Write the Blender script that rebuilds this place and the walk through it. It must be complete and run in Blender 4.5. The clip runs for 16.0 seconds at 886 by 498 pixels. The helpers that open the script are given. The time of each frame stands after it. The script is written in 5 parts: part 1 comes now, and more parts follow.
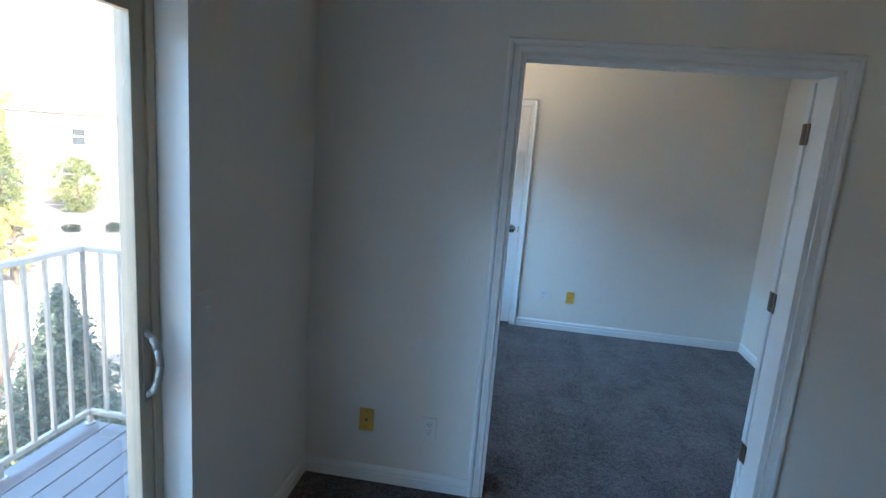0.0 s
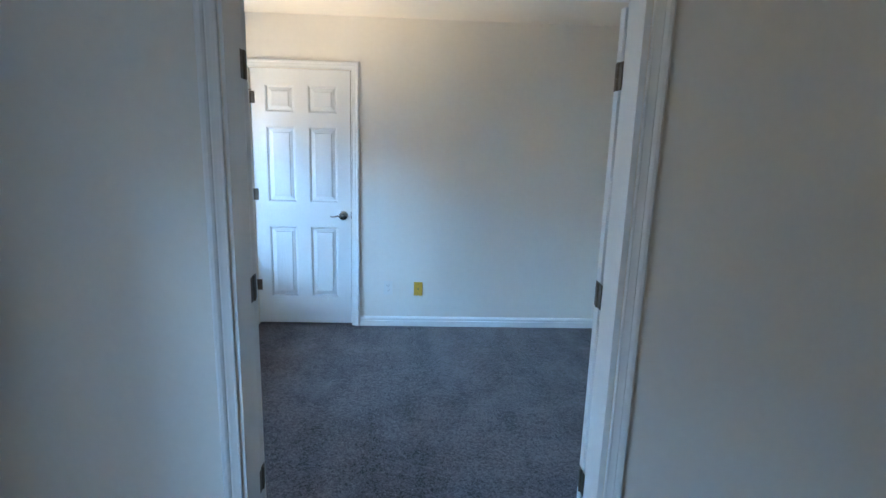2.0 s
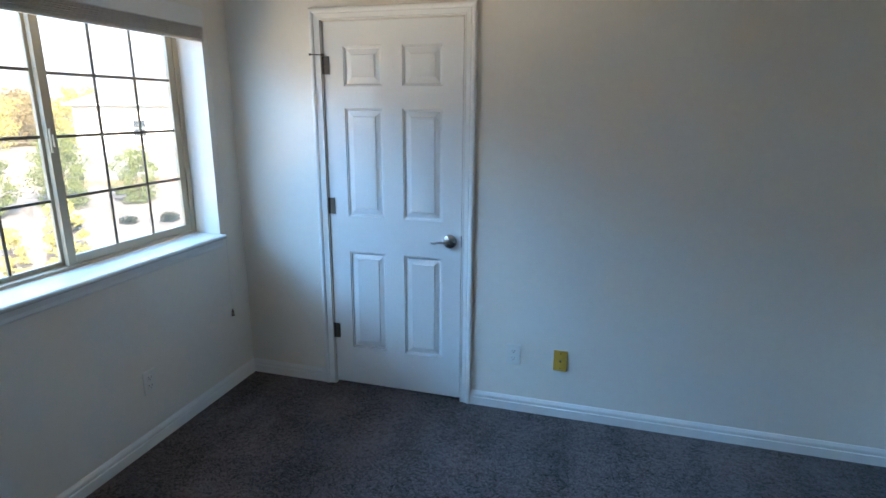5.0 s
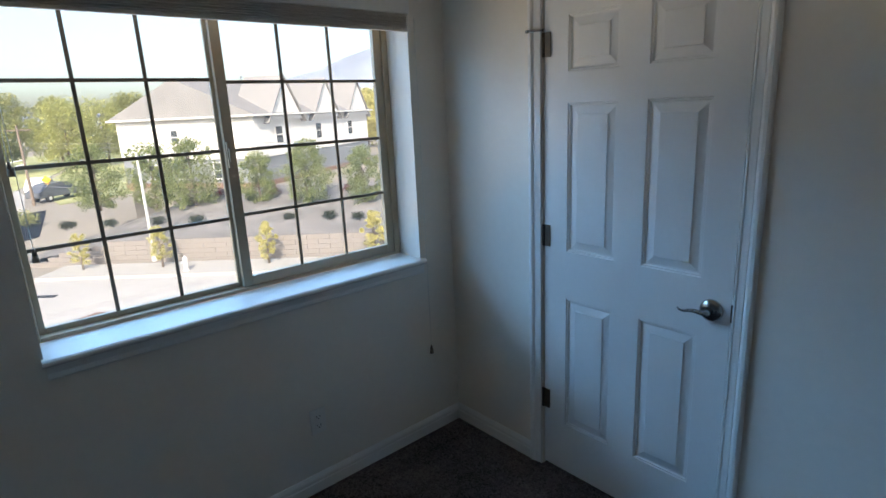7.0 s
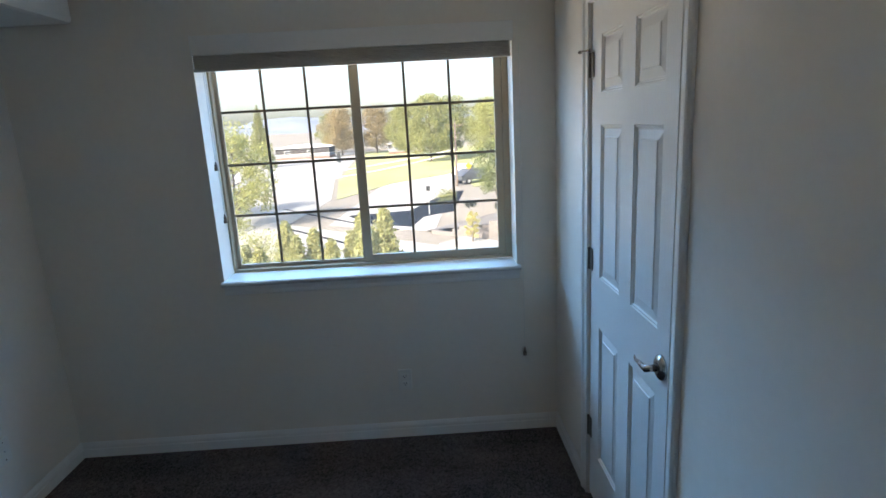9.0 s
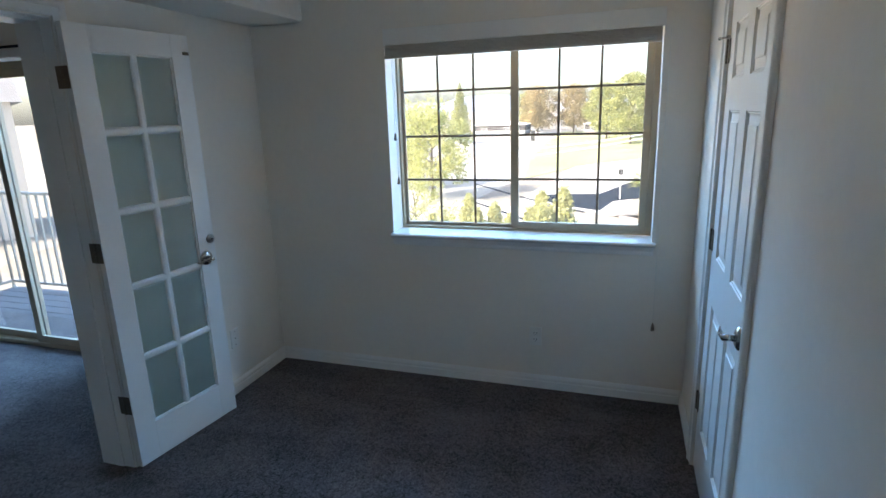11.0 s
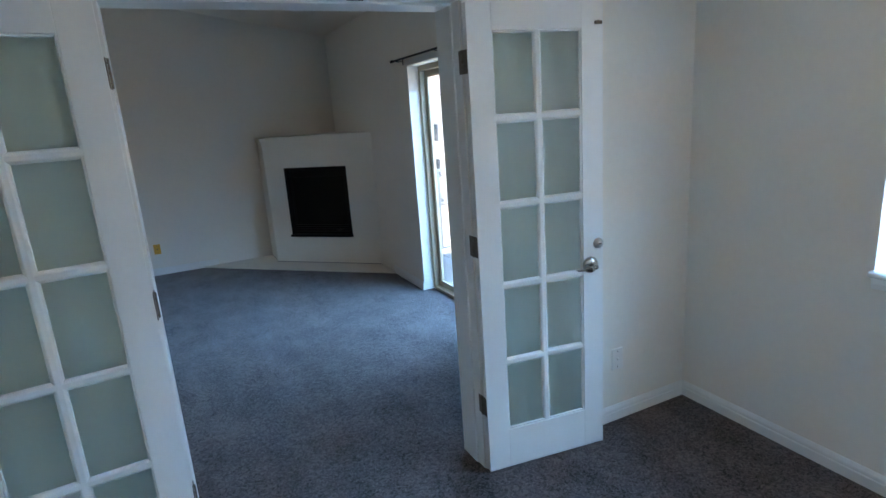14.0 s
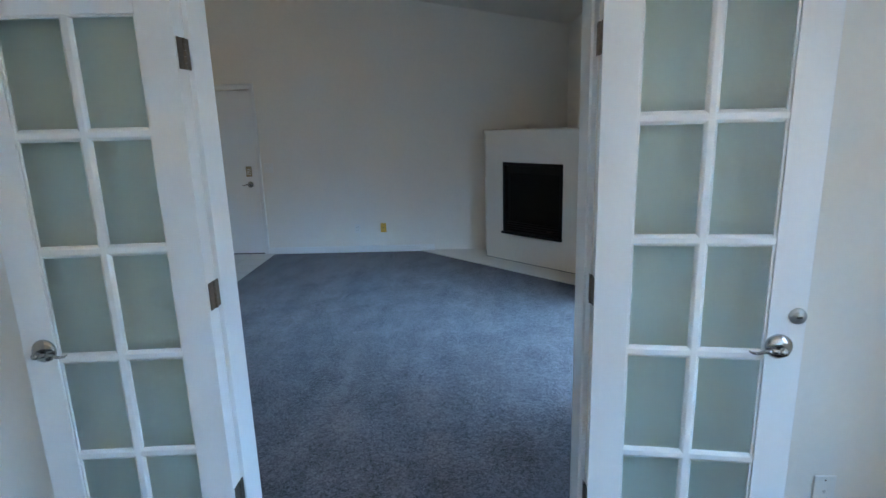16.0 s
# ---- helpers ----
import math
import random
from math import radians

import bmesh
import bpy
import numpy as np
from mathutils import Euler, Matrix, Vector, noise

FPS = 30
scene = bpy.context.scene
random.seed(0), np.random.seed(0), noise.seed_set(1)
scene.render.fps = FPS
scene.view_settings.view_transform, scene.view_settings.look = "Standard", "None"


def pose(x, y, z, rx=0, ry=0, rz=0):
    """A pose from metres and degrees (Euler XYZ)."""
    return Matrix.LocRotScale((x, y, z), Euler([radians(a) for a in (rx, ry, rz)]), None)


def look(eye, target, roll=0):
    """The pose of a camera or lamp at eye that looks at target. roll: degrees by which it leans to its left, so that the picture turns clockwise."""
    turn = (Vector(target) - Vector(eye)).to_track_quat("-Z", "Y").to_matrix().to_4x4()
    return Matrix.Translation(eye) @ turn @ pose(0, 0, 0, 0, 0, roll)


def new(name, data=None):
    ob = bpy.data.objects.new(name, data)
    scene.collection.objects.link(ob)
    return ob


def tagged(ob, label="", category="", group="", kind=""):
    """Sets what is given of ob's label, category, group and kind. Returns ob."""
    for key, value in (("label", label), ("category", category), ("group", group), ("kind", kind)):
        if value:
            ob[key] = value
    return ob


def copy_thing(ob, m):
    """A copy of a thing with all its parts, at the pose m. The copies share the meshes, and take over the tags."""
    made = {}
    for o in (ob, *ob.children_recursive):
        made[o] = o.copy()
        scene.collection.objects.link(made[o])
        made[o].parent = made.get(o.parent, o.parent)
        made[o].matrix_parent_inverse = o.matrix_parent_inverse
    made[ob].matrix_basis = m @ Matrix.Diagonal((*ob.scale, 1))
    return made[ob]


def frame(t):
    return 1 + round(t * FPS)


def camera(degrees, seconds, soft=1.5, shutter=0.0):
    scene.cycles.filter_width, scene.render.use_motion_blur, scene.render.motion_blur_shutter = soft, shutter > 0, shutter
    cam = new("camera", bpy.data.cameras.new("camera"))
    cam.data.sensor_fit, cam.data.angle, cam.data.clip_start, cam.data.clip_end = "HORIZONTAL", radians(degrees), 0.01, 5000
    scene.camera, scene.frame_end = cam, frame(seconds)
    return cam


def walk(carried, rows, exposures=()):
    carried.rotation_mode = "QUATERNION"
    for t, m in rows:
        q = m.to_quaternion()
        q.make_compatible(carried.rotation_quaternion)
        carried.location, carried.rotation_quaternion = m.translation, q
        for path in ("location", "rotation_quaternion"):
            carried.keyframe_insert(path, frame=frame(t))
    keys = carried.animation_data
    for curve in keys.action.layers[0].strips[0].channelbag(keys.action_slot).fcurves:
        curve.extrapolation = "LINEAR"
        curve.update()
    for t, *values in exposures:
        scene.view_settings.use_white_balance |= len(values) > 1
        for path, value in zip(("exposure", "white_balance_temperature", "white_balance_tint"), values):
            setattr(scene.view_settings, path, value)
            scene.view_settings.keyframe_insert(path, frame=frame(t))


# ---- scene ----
cam = camera(77.3, 16.0)
PATH = [
    (0, (-0.147, -0.33, 1.677), (-0.412, 1.616, 1.299), 4.5),
    (0.5, (-0.023, -0.253, 1.672), (-0.119, 1.708, 1.288), 3.9),
    (1, (0.062, -0.061, 1.658), (0.089, 1.899, 1.263), 3.0),
    (1.5, (0.17, 0.156, 1.651), (0.262, 2.11, 1.236), 2.2),
    (2, (0.356, 0.423, 1.65), (0.458, 2.374, 1.22), 1.7),
    (2.5, (0.447, 0.7, 1.624), (0.547, 2.65, 1.19), 2.0),
    (3, (0.509, 1.03, 1.641), (0.59, 2.975, 1.183), 1.5),
    (3.2, (0.559, 1.157, 1.636), (0.609, 3.102, 1.174), 1.9),
    (5.3, (0.521, 2.279, 1.622), (-0.157, 4.092, 1.118), -0.3),
    (5.5, (0.471, 2.402, 1.632), (-0.303, 4.175, 1.124), -0.6),
    (6, (0.38, 2.659, 1.633), (-0.569, 4.344, 1.124), -1.2),
    (6.5, (0.401, 2.922, 1.633), (-0.814, 4.431, 1.134), -2.3),
    (7, (0.509, 3.093, 1.62), (-0.964, 4.352, 1.125), -2.7),
    (7.5, (0.675, 3.408, 1.645), (-0.989, 4.403, 1.157), -2.9),
    (8, (0.907, 3.685, 1.64), (-0.921, 4.353, 1.18), -3.4),
    (8.5, (1.109, 3.951, 1.647), (-0.809, 4.308, 1.206), -3.2),
    (9, (1.238, 4.229, 1.649), (-0.712, 4.273, 1.208), -3.1),
    (11.3, (1.588, 4.519, 1.645), (-0.217, 3.802, 1.17), -2.3),
    (11.5, (1.589, 4.527, 1.618), (-0.183, 3.725, 1.153), -2.7),
    (12, (1.596, 4.509, 1.614), (-0.064, 3.495, 1.149), -3.0),
    (12.5, (1.578, 4.46, 1.617), (0.053, 3.256, 1.143), -3.2),
    (13, (1.46, 4.388, 1.621), (0.111, 2.992, 1.14), -3.1),
    (13.5, (1.184, 4.331, 1.626), (0.079, 2.737, 1.138), -3.6),
    (14, (0.891, 4.312, 1.644), (0.06, 2.557, 1.165), -4.1),
    (14.5, (0.701, 4.216, 1.627), (0.117, 2.361, 1.162), -3.5),
    (15, (0.502, 4.136, 1.625), (0.148, 2.221, 1.17), -2.7),
    (15.5, (0.332, 4.081, 1.624), (0.199, 2.137, 1.172), -2.0),
    (16, (0.202, 3.99, 1.612), (0.27, 2.043, 1.161), -1.7),
]
EXPOSURES = [(0, 2.75), (0.5, 3.2), (2.5, 3.05), (3.2, 2.85), (5.5, 2.15), (7, 1.3), (8.5, 1.38), (9.2, 1.9), (11.5, 2.25), (12.5, 2.5), (13.5, 3.0), (14.5, 3.35), (16, 3.55)]
walk(cam, [(t, look(eye, target, roll)) for t, eye, target, roll in PATH], EXPOSURES)

# ---- world and sun ----
SUN_AZ, SUN_EL = 128.0, 36.0        # compass degrees from +y towards +x
world = bpy.data.worlds.new("sky")
scene.world = world
world.use_nodes = True
wn = world.node_tree.nodes
sky = wn.new("ShaderNodeTexSky")
sky.sky_type = "NISHITA"
sky.sun_disc = False
sky.sun_elevation = radians(SUN_EL)
sky.sun_rotation = radians(SUN_AZ)
sky.air_density, sky.dust_density = 1.0, 3.0
wn["Background"].inputs["Strength"].default_value = 0.135
world.node_tree.links.new(sky.outputs[0], wn["Background"].inputs["Color"])
sun_data = bpy.data.lights.new("sun", "SUN")
sun_data.energy, sun_data.angle, sun_data.color = 3.4, radians(0.5), (1.0, 0.90, 0.76)
sun = new("sun", sun_data)
to_sun = Vector((math.sin(radians(SUN_AZ)) * math.cos(radians(SUN_EL)), math.cos(radians(SUN_AZ)) * math.cos(radians(SUN_EL)), math.sin(radians(SUN_EL))))
sun.matrix_world = look(to_sun * 50, (0, 0, 0))
# unseen area lamps added for the sky over the yard and the sunlit ground below it, as the two glazed openings see them
for name, eye, aim, sx, sy, watts, tone, spread in (("skylight_west", (-6.5, 2.5, 4.4), (0.0, 2.2, 0.9), 7.0, 2.0, 220, (0.245, 0.555, 1.0), 180),
                                                    ("skylight_southwest", (-6.5, -5.0, 5.0), (-1.0, 0.8, 0.9), 3.0, 2.0, 75, (0.245, 0.555, 1.0), 180),
                                                    ("skylight_northwest", (-6.0, 9.0, 6.4), (0.5, 3.2, 0.9), 6.0, 2.4, 108, (0.28, 0.58, 1.0), 180),
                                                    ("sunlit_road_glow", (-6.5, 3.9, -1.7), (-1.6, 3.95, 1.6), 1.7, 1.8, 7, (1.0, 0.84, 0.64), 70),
                                                    ("sunlit_yard_glow", (-6.5, 1.0, -2.0), (-1.2, 0.4, 1.4), 4.0, 1.8, 75, (1.0, 0.82, 0.60), 180)):
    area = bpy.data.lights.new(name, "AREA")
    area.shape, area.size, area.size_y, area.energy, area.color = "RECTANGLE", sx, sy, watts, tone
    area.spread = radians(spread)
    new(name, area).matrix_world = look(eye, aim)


# ---- materials ----
def material(name, color, rough=0.6, metal=0.0, vary=0.08, coarse=2.0, fine=60.0, bump=0.0, bump_scale=200.0, per_object=0.0, spec=0.5, tint=None, grain=None):
    """A surface with variation at two scales and fine relief."""
    m = bpy.data.materials.new(name)
    m.use_nodes = True
    nt = m.node_tree
    bsdf = nt.nodes["Principled BSDF"]
    bsdf.inputs["Roughness"].default_value = rough
    bsdf.inputs["Metallic"].default_value = metal
    bsdf.inputs["Specular IOR Level"].default_value = spec
    tc = nt.nodes.new("ShaderNodeTexCoord")
    n1 = nt.nodes.new("ShaderNodeTexNoise")
    n1.inputs["Scale"].default_value, n1.inputs["Detail"].default_value = coarse, 4
    n2 = nt.nodes.new("ShaderNodeTexNoise")
    n2.inputs["Scale"].default_value, n2.inputs["Detail"].default_value = fine, 3
    nt.links.new(tc.outputs["Object"], n1.inputs["Vector"])
    nt.links.new(tc.outputs["Object"], n2.inputs["Vector"])
    add = nt.nodes.new("ShaderNodeMath")
    add.operation = "ADD"
    nt.links.new(n1.outputs["Fac"], add.inputs[0])
    nt.links.new(n2.outputs["Fac"], add.inputs[1])
    value = add.outputs[0]
    if per_object:
        info = nt.nodes.new("ShaderNodeObjectInfo")
        mul = nt.nodes.new("ShaderNodeMath")
        mul.operation = "MULTIPLY_ADD"
        mul.inputs[1].default_value = per_object
        nt.links.new(info.outputs["Random"], mul.inputs[0])
        nt.links.new(value, mul.inputs[2])
        value = mul.outputs[0]
    ramp = nt.nodes.new("ShaderNodeMapRange")
    ramp.inputs["From Min"].default_value, ramp.inputs["From Max"].default_value = 0.6, 1.4 + per_object
    nt.links.new(value, ramp.inputs["Value"])
    mix = nt.nodes.new("ShaderNodeMix")
    mix.data_type = "RGBA"
    lo = [c * (1 - vary) for c in color]
    hi = [min(1, c * (1 + vary)) for c in (tint or color)]
    mix.inputs["A"].default_value, mix.inputs["B"].default_value = (*lo, 1), (*hi, 1)
    nt.links.new(ramp.outputs[0], mix.inputs["Factor"])
    nt.links.new(mix.outputs["Result"], bsdf.inputs["Base Color"])
    if bump:
        n3 = nt.nodes.new("ShaderNodeTexNoise")
        n3.inputs["Scale"].default_value, n3.inputs["Detail"].default_value = bump_scale, 4
        if grain:
            stretch = nt.nodes.new("ShaderNodeMapping")
            stretch.inputs["Scale"].default_value = grain
            nt.links.new(tc.outputs["Object"], stretch.inputs["Vector"])
            nt.links.new(stretch.outputs[0], n3.inputs["Vector"])
        else:
            nt.links.new(tc.outputs["Object"], n3.inputs["Vector"])
        b = nt.nodes.new("ShaderNodeBump")
        b.inputs["Strength"].default_value, b.inputs["Distance"].default_value = bump, 0.004
        nt.links.new(n3.outputs["Fac"], b.inputs["Height"])
        nt.links.new(b.outputs[0], bsdf.inputs["Normal"])
    return m


def glass(name, color, rough, transmission=1.0):
    m = bpy.data.materials.new(name)
    m.use_nodes = True
    b = m.node_tree.nodes["Principled BSDF"]
    b.inputs["Base Color"].default_value = (*color, 1)
    b.inputs["Roughness"].default_value = rough
    b.inputs["Transmission Weight"].default_value = transmission
    b.inputs["IOR"].default_value = 1.45
    return m


def carpet_material():
    """Cut-pile carpet: each tuft its own shade, brushed patches and soft relief."""
    m = bpy.data.materials.new("carpet")
    m.use_nodes = True
    nt = m.node_tree
    bsdf = nt.nodes["Principled BSDF"]
    bsdf.inputs["Roughness"].default_value = 0.97
    bsdf.inputs["Specular IOR Level"].default_value = 0.05
    bsdf.inputs["Sheen Weight"].default_value = 0.25
    tc = nt.nodes.new("ShaderNodeTexCoord")
    warp = nt.nodes.new("ShaderNodeTexNoise")
    warp.inputs["Scale"].default_value = 60
    shift = nt.nodes.new("ShaderNodeVectorMath")
    shift.operation = "MULTIPLY_ADD"
    shift.inputs[1].default_value = (0.02, 0.02, 0.02)
    nt.links.new(tc.outputs["Object"], warp.inputs["Vector"])
    nt.links.new(warp.outputs["Color"], shift.inputs[0])
    nt.links.new(tc.outputs["Object"], shift.inputs[2])
    tuft = nt.nodes.new("ShaderNodeTexVoronoi")
    tuft.inputs["Scale"].default_value = 130
    nt.links.new(shift.outputs[0], tuft.inputs["Vector"])
    sep = nt.nodes.new("ShaderNodeSeparateColor")
    nt.links.new(tuft.outputs["Color"], sep.inputs[0])
    mid = nt.nodes.new("ShaderNodeTexNoise")
    mid.inputs["Scale"].default_value, mid.inputs["Detail"].default_value, mid.inputs["Roughness"].default_value = 26, 5, 0.7
    big = nt.nodes.new("ShaderNodeTexNoise")
    big.inputs["Scale"].default_value, big.inputs["Detail"].default_value = 3.6, 6
    nt.links.new(tc.outputs["Object"], mid.inputs["Vector"])
    nt.links.new(tc.outputs["Object"], big.inputs["Vector"])
    brushed = nt.nodes.new("ShaderNodeMapping")
    brushed.inputs["Rotation"].default_value, brushed.inputs["Scale"].default_value = (0, 0, radians(24)), (5.5, 1.1, 1.0)
    nt.links.new(tc.outputs["Object"], brushed.inputs["Vector"])
    streak = nt.nodes.new("ShaderNodeTexNoise")
    streak.inputs["Scale"].default_value, streak.inputs["Detail"].default_value = 1.0, 3
    nt.links.new(brushed.outputs[0], streak.inputs["Vector"])

    def scaled(a, k, b=None):
        n = nt.nodes.new("ShaderNodeMath")
        n.operation = "MULTIPLY_ADD"
        n.inputs[1].default_value, n.inputs[2].default_value = k, 0.0
        nt.links.new(a, n.inputs[0])
        if b is not None:
            nt.links.new(b, n.inputs[2])
        return n.outputs[0]

    total = scaled(sep.outputs[0], 0.78, scaled(mid.outputs["Fac"], 0.65, scaled(big.outputs["Fac"], 0.95, scaled(streak.outputs["Fac"], 0.75))))
    ramp = nt.nodes.new("ShaderNodeMapRange")
    ramp.inputs["From Min"].default_value, ramp.inputs["From Max"].default_value = 1.12, 2.02
    nt.links.new(total, ramp.inputs["Value"])
    mix = nt.nodes.new("ShaderNodeMix")
    mix.data_type = "RGBA"
    mix.inputs["A"].default_value, mix.inputs["B"].default_value = (0.011, 0.0090, 0.0090, 1), (0.148, 0.119, 0.122, 1)
    nt.links.new(ramp.outputs[0], mix.inputs["Factor"])
    nt.links.new(mix.outputs["Result"], bsdf.inputs["Base Color"])
    b = nt.nodes.new("ShaderNodeBump")
    b.inputs["Strength"].default_value, b.inputs["Distance"].default_value = 0.9, 0.010
    nt.links.new(total, b.inputs["Height"])
    nt.links.new(b.outputs[0], bsdf.inputs["Normal"])
    return m


def veiled(m, amount):
    """Glare haze put into the panes, and cloth that lets light through: part of the light scatters on."""
    nt = m.node_tree
    bs = nt.nodes["Principled BSDF"]
    tr = nt.nodes.new("ShaderNodeBsdfTranslucent")
    tr.inputs["Color"].default_value = (0.9, 0.9, 0.9, 1)
    ms = nt.nodes.new("ShaderNodeMixShader")
    ms.inputs[0].default_value = amount
    nt.links.new(bs.outputs[0], ms.inputs[1])
    nt.links.new(tr.outputs[0], ms.inputs[2])
    nt.links.new(ms.outputs[0], nt.nodes["Material Output"].inputs["Surface"])
    return m


PAINT = material("wall_paint", (0.81, 0.77, 0.70), 0.75, 0, 0.025, 1.3, 35, 0.12, 160, spec=0.3)
CEIL = material("ceiling_paint", (0.80, 0.75, 0.67), 0.9, 0, 0.03, 1.3, 30, 0.3, 90, spec=0.2)
TRIM = material("trim_paint", (0.80, 0.80, 0.78), 0.38, 0, 0.02, 3, 40, 0.03, 60)
DOOR = material("door_paint", (0.80, 0.80, 0.785), 0.36, 0, 0.02, 2.5, 60)
GRAINED = material("grained_door_paint", (0.80, 0.80, 0.785), 0.38, 0, 0.02, 2.5, 60, 0.22, 170, grain=(1.0, 1.0, 0.05))
CARPET = carpet_material()
NICKEL = material("satin_nickel", (0.42, 0.41, 0.40), 0.2, 1.0, 0.12, 20, 200)
HINGE = material("aged_hinge_metal", (0.16, 0.135, 0.11), 0.42, 1.0, 0.2, 30, 200)
VINYL = material("tan_vinyl", (0.46, 0.38, 0.27), 0.45, 0, 0.05, 4, 60, 0.03, 100)
BRONZE = material("dark_muntin", (0.20, 0.165, 0.12), 0.5, 0, 0.1, 8, 80)
# translucency mixed in here lays a washed-out glare haze over the view
GLASS = veiled(glass("window_glass", (1, 1, 1), 0.0), 0.014)
FROST = glass("frosted_glass", (0.85, 0.95, 0.935), 0.55)
BRIGHT = material("bright_lock_metal", (0.52, 0.52, 0.50), 0.3, 0.8, 0.05, 30, 150)
WHITE_PLASTIC = material("white_plastic", (0.78, 0.77, 0.73), 0.35, 0, 0.02, 20, 100)
BRASS_PLATE = material("yellowed_plate", (0.74, 0.43, 0.07), 0.42, 0.25, 0.12, 25, 150)
KEYPAD = material("keypad_bronze", (0.36, 0.29, 0.18), 0.4, 0.3, 0.1, 25, 150)
DARK = material("dark_slot", (0.03, 0.03, 0.03), 0.5, 0, 0.1, 20, 100)
BLIND = veiled(material("blind_fabric", (0.62, 0.58, 0.53), 0.7, 0, 0.1, 6, 90), 0.03)
BLACK_METAL = material("black_metal", (0.008, 0.0075, 0.007), 0.6, 0.0, 0.2, 10, 80, spec=0.2)
FIREGLASS = material("dark_fire_glass", (0.006, 0.0055, 0.005), 0.5, 0, 0.1, 5, 50, spec=0.12)
HEARTH = material("hearth_tile", (0.68, 0.64, 0.57), 0.4, 0, 0.06, 4, 50, 0.05, 80, per_object=0.2)
TILE = material("entry_tile", (0.50, 0.46, 0.40), 0.3, 0, 0.08, 5, 60, 0.05, 80, per_object=0.3)
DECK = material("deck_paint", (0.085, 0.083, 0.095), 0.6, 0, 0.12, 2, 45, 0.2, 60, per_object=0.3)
RAIL = material("rail_paint", (0.30, 0.285, 0.255), 0.4, 0, 0.04, 5, 60)
TASSEL = material("tassel_wood", (0.22, 0.18, 0.145), 0.5, 0, 0.2, 40, 150)
SILL_PAINT = material("glossy_sill_paint", (0.74, 0.74, 0.73), 0.22, 0, 0.02, 4, 50)
CORD = material("cord_white", (0.7, 0.7, 0.66), 0.7, 0, 0.05, 20, 100)


# ---- builders ----
def box(bm, lo, hi, bevel=0.0):
    """An axis-aligned box with bevelled edges."""
    c = [(a + b) / 2 for a, b in zip(lo, hi)]
    d = [abs(b - a) for a, b in zip(lo, hi)]
    r = bmesh.ops.create_cube(bm, size=1.0, matrix=Matrix.Translation(c) @ Matrix.Diagonal((*d, 1)))
    if bevel:
        edges = list({e for v in r["verts"] for e in v.link_edges})
        bmesh.ops.bevel(bm, geom=edges, offset=min(bevel, min(d) * 0.45), segments=2, affect="EDGES", profile=0.6)
    return bm


def tube(bm, a, b, r1, r2=None, seg=12):
    """A capped round bar from a to b."""
    a, b = Vector(a), Vector(b)
    d = b - a
    m = Matrix.Translation((a + b) / 2) @ d.to_track_quat("Z", "Y").to_matrix().to_4x4()
    bmesh.ops.create_cone(bm, cap_ends=True, segments=seg, radius1=r1, radius2=r1 if r2 is None else r2, depth=d.length, matrix=m)
    return bm


def bar(bm, points, r, seg=8):
    """A round bar through points, its joints overlapping."""
    for a, b in zip(points, points[1:]):
        tube(bm, a, b, r, r, seg)
    for p in points[1:-1]:
        bmesh.ops.create_uvsphere(bm, u_segments=seg, v_segments=6, radius=r, matrix=Matrix.Translation(p))
    return bm


def strip(bm, profile, sections):
    """Skin a cross-section through a row of frames; each frame maps (u, v) to a point. Ends are capped."""
    rings = [[bm.verts.new(f(u, v)) for u, v in profile] for f in sections]
    n = len(profile)
    for a, b in zip(rings, rings[1:]):
        for i in range(n):
            bm.faces.new((a[i], a[(i + 1) % n], b[(i + 1) % n], b[i]))
    bm.faces.new(rings[0])
    bm.faces.new(list(reversed(rings[-1])))
    bmesh.ops.recalc_face_normals(bm, faces=bm.faces[:])
    return bm


def mesh_of(name, bm, mat, smooth=False):
    me = bpy.data.meshes.new(name)
    bm.to_mesh(me)
    bm.free()
    me.materials.append(mat)
    if smooth:
        for p in me.polygons:
            p.use_smooth = True
    return me


def part(name, bm, mat, parent=None, label="", smooth=False, at=None):
    """Link a bmesh as one mesh object under a thing or a part."""
    ob = new(name, mesh_of(name, bm, mat, smooth))
    if at is not None:
        ob.matrix_basis = at
    if parent is not None:
        ob.parent = parent
    if label:
        ob["label"] = label
    return ob


def thing(name, m, label, category, group="", kind=""):
    ob = new(name)
    ob.empty_display_size = 0.1
    ob.matrix_basis = m
    return tagged(ob, label, category, group, kind)


def solid(name, boxes, mat, label, category, kind="structure", bevel=0.0):
    bm = bmesh.new()
    for lo, hi in boxes:
        box(bm, lo, hi, bevel)
    return tagged(part(name, bm, mat), label, category, kind=kind)


def holed(axis, c0, c1, a0, a1, z0, z1, holes):
    """Boxes of a wall of thickness c0..c1 along a0..a1, with holes (h0, h1, zb, zt)."""
    out, at = [], a0
    mk = (lambda p, q, zb, zt: ((p, c0, zb), (q, c1, zt))) if axis == "x" else (lambda p, q, zb, zt: ((c0, p, zb), (c1, q, zt)))
    for h0, h1, zb, zt in holes:
        out.append(mk(at, h0, z0, z1))
        if zb > z0:
            out.append(mk(h0, h1, z0, zb))
        out.append(mk(h0, h1, zt, z1))
        at = h1
    out.append(mk(at, a1, z0, z1))
    return out


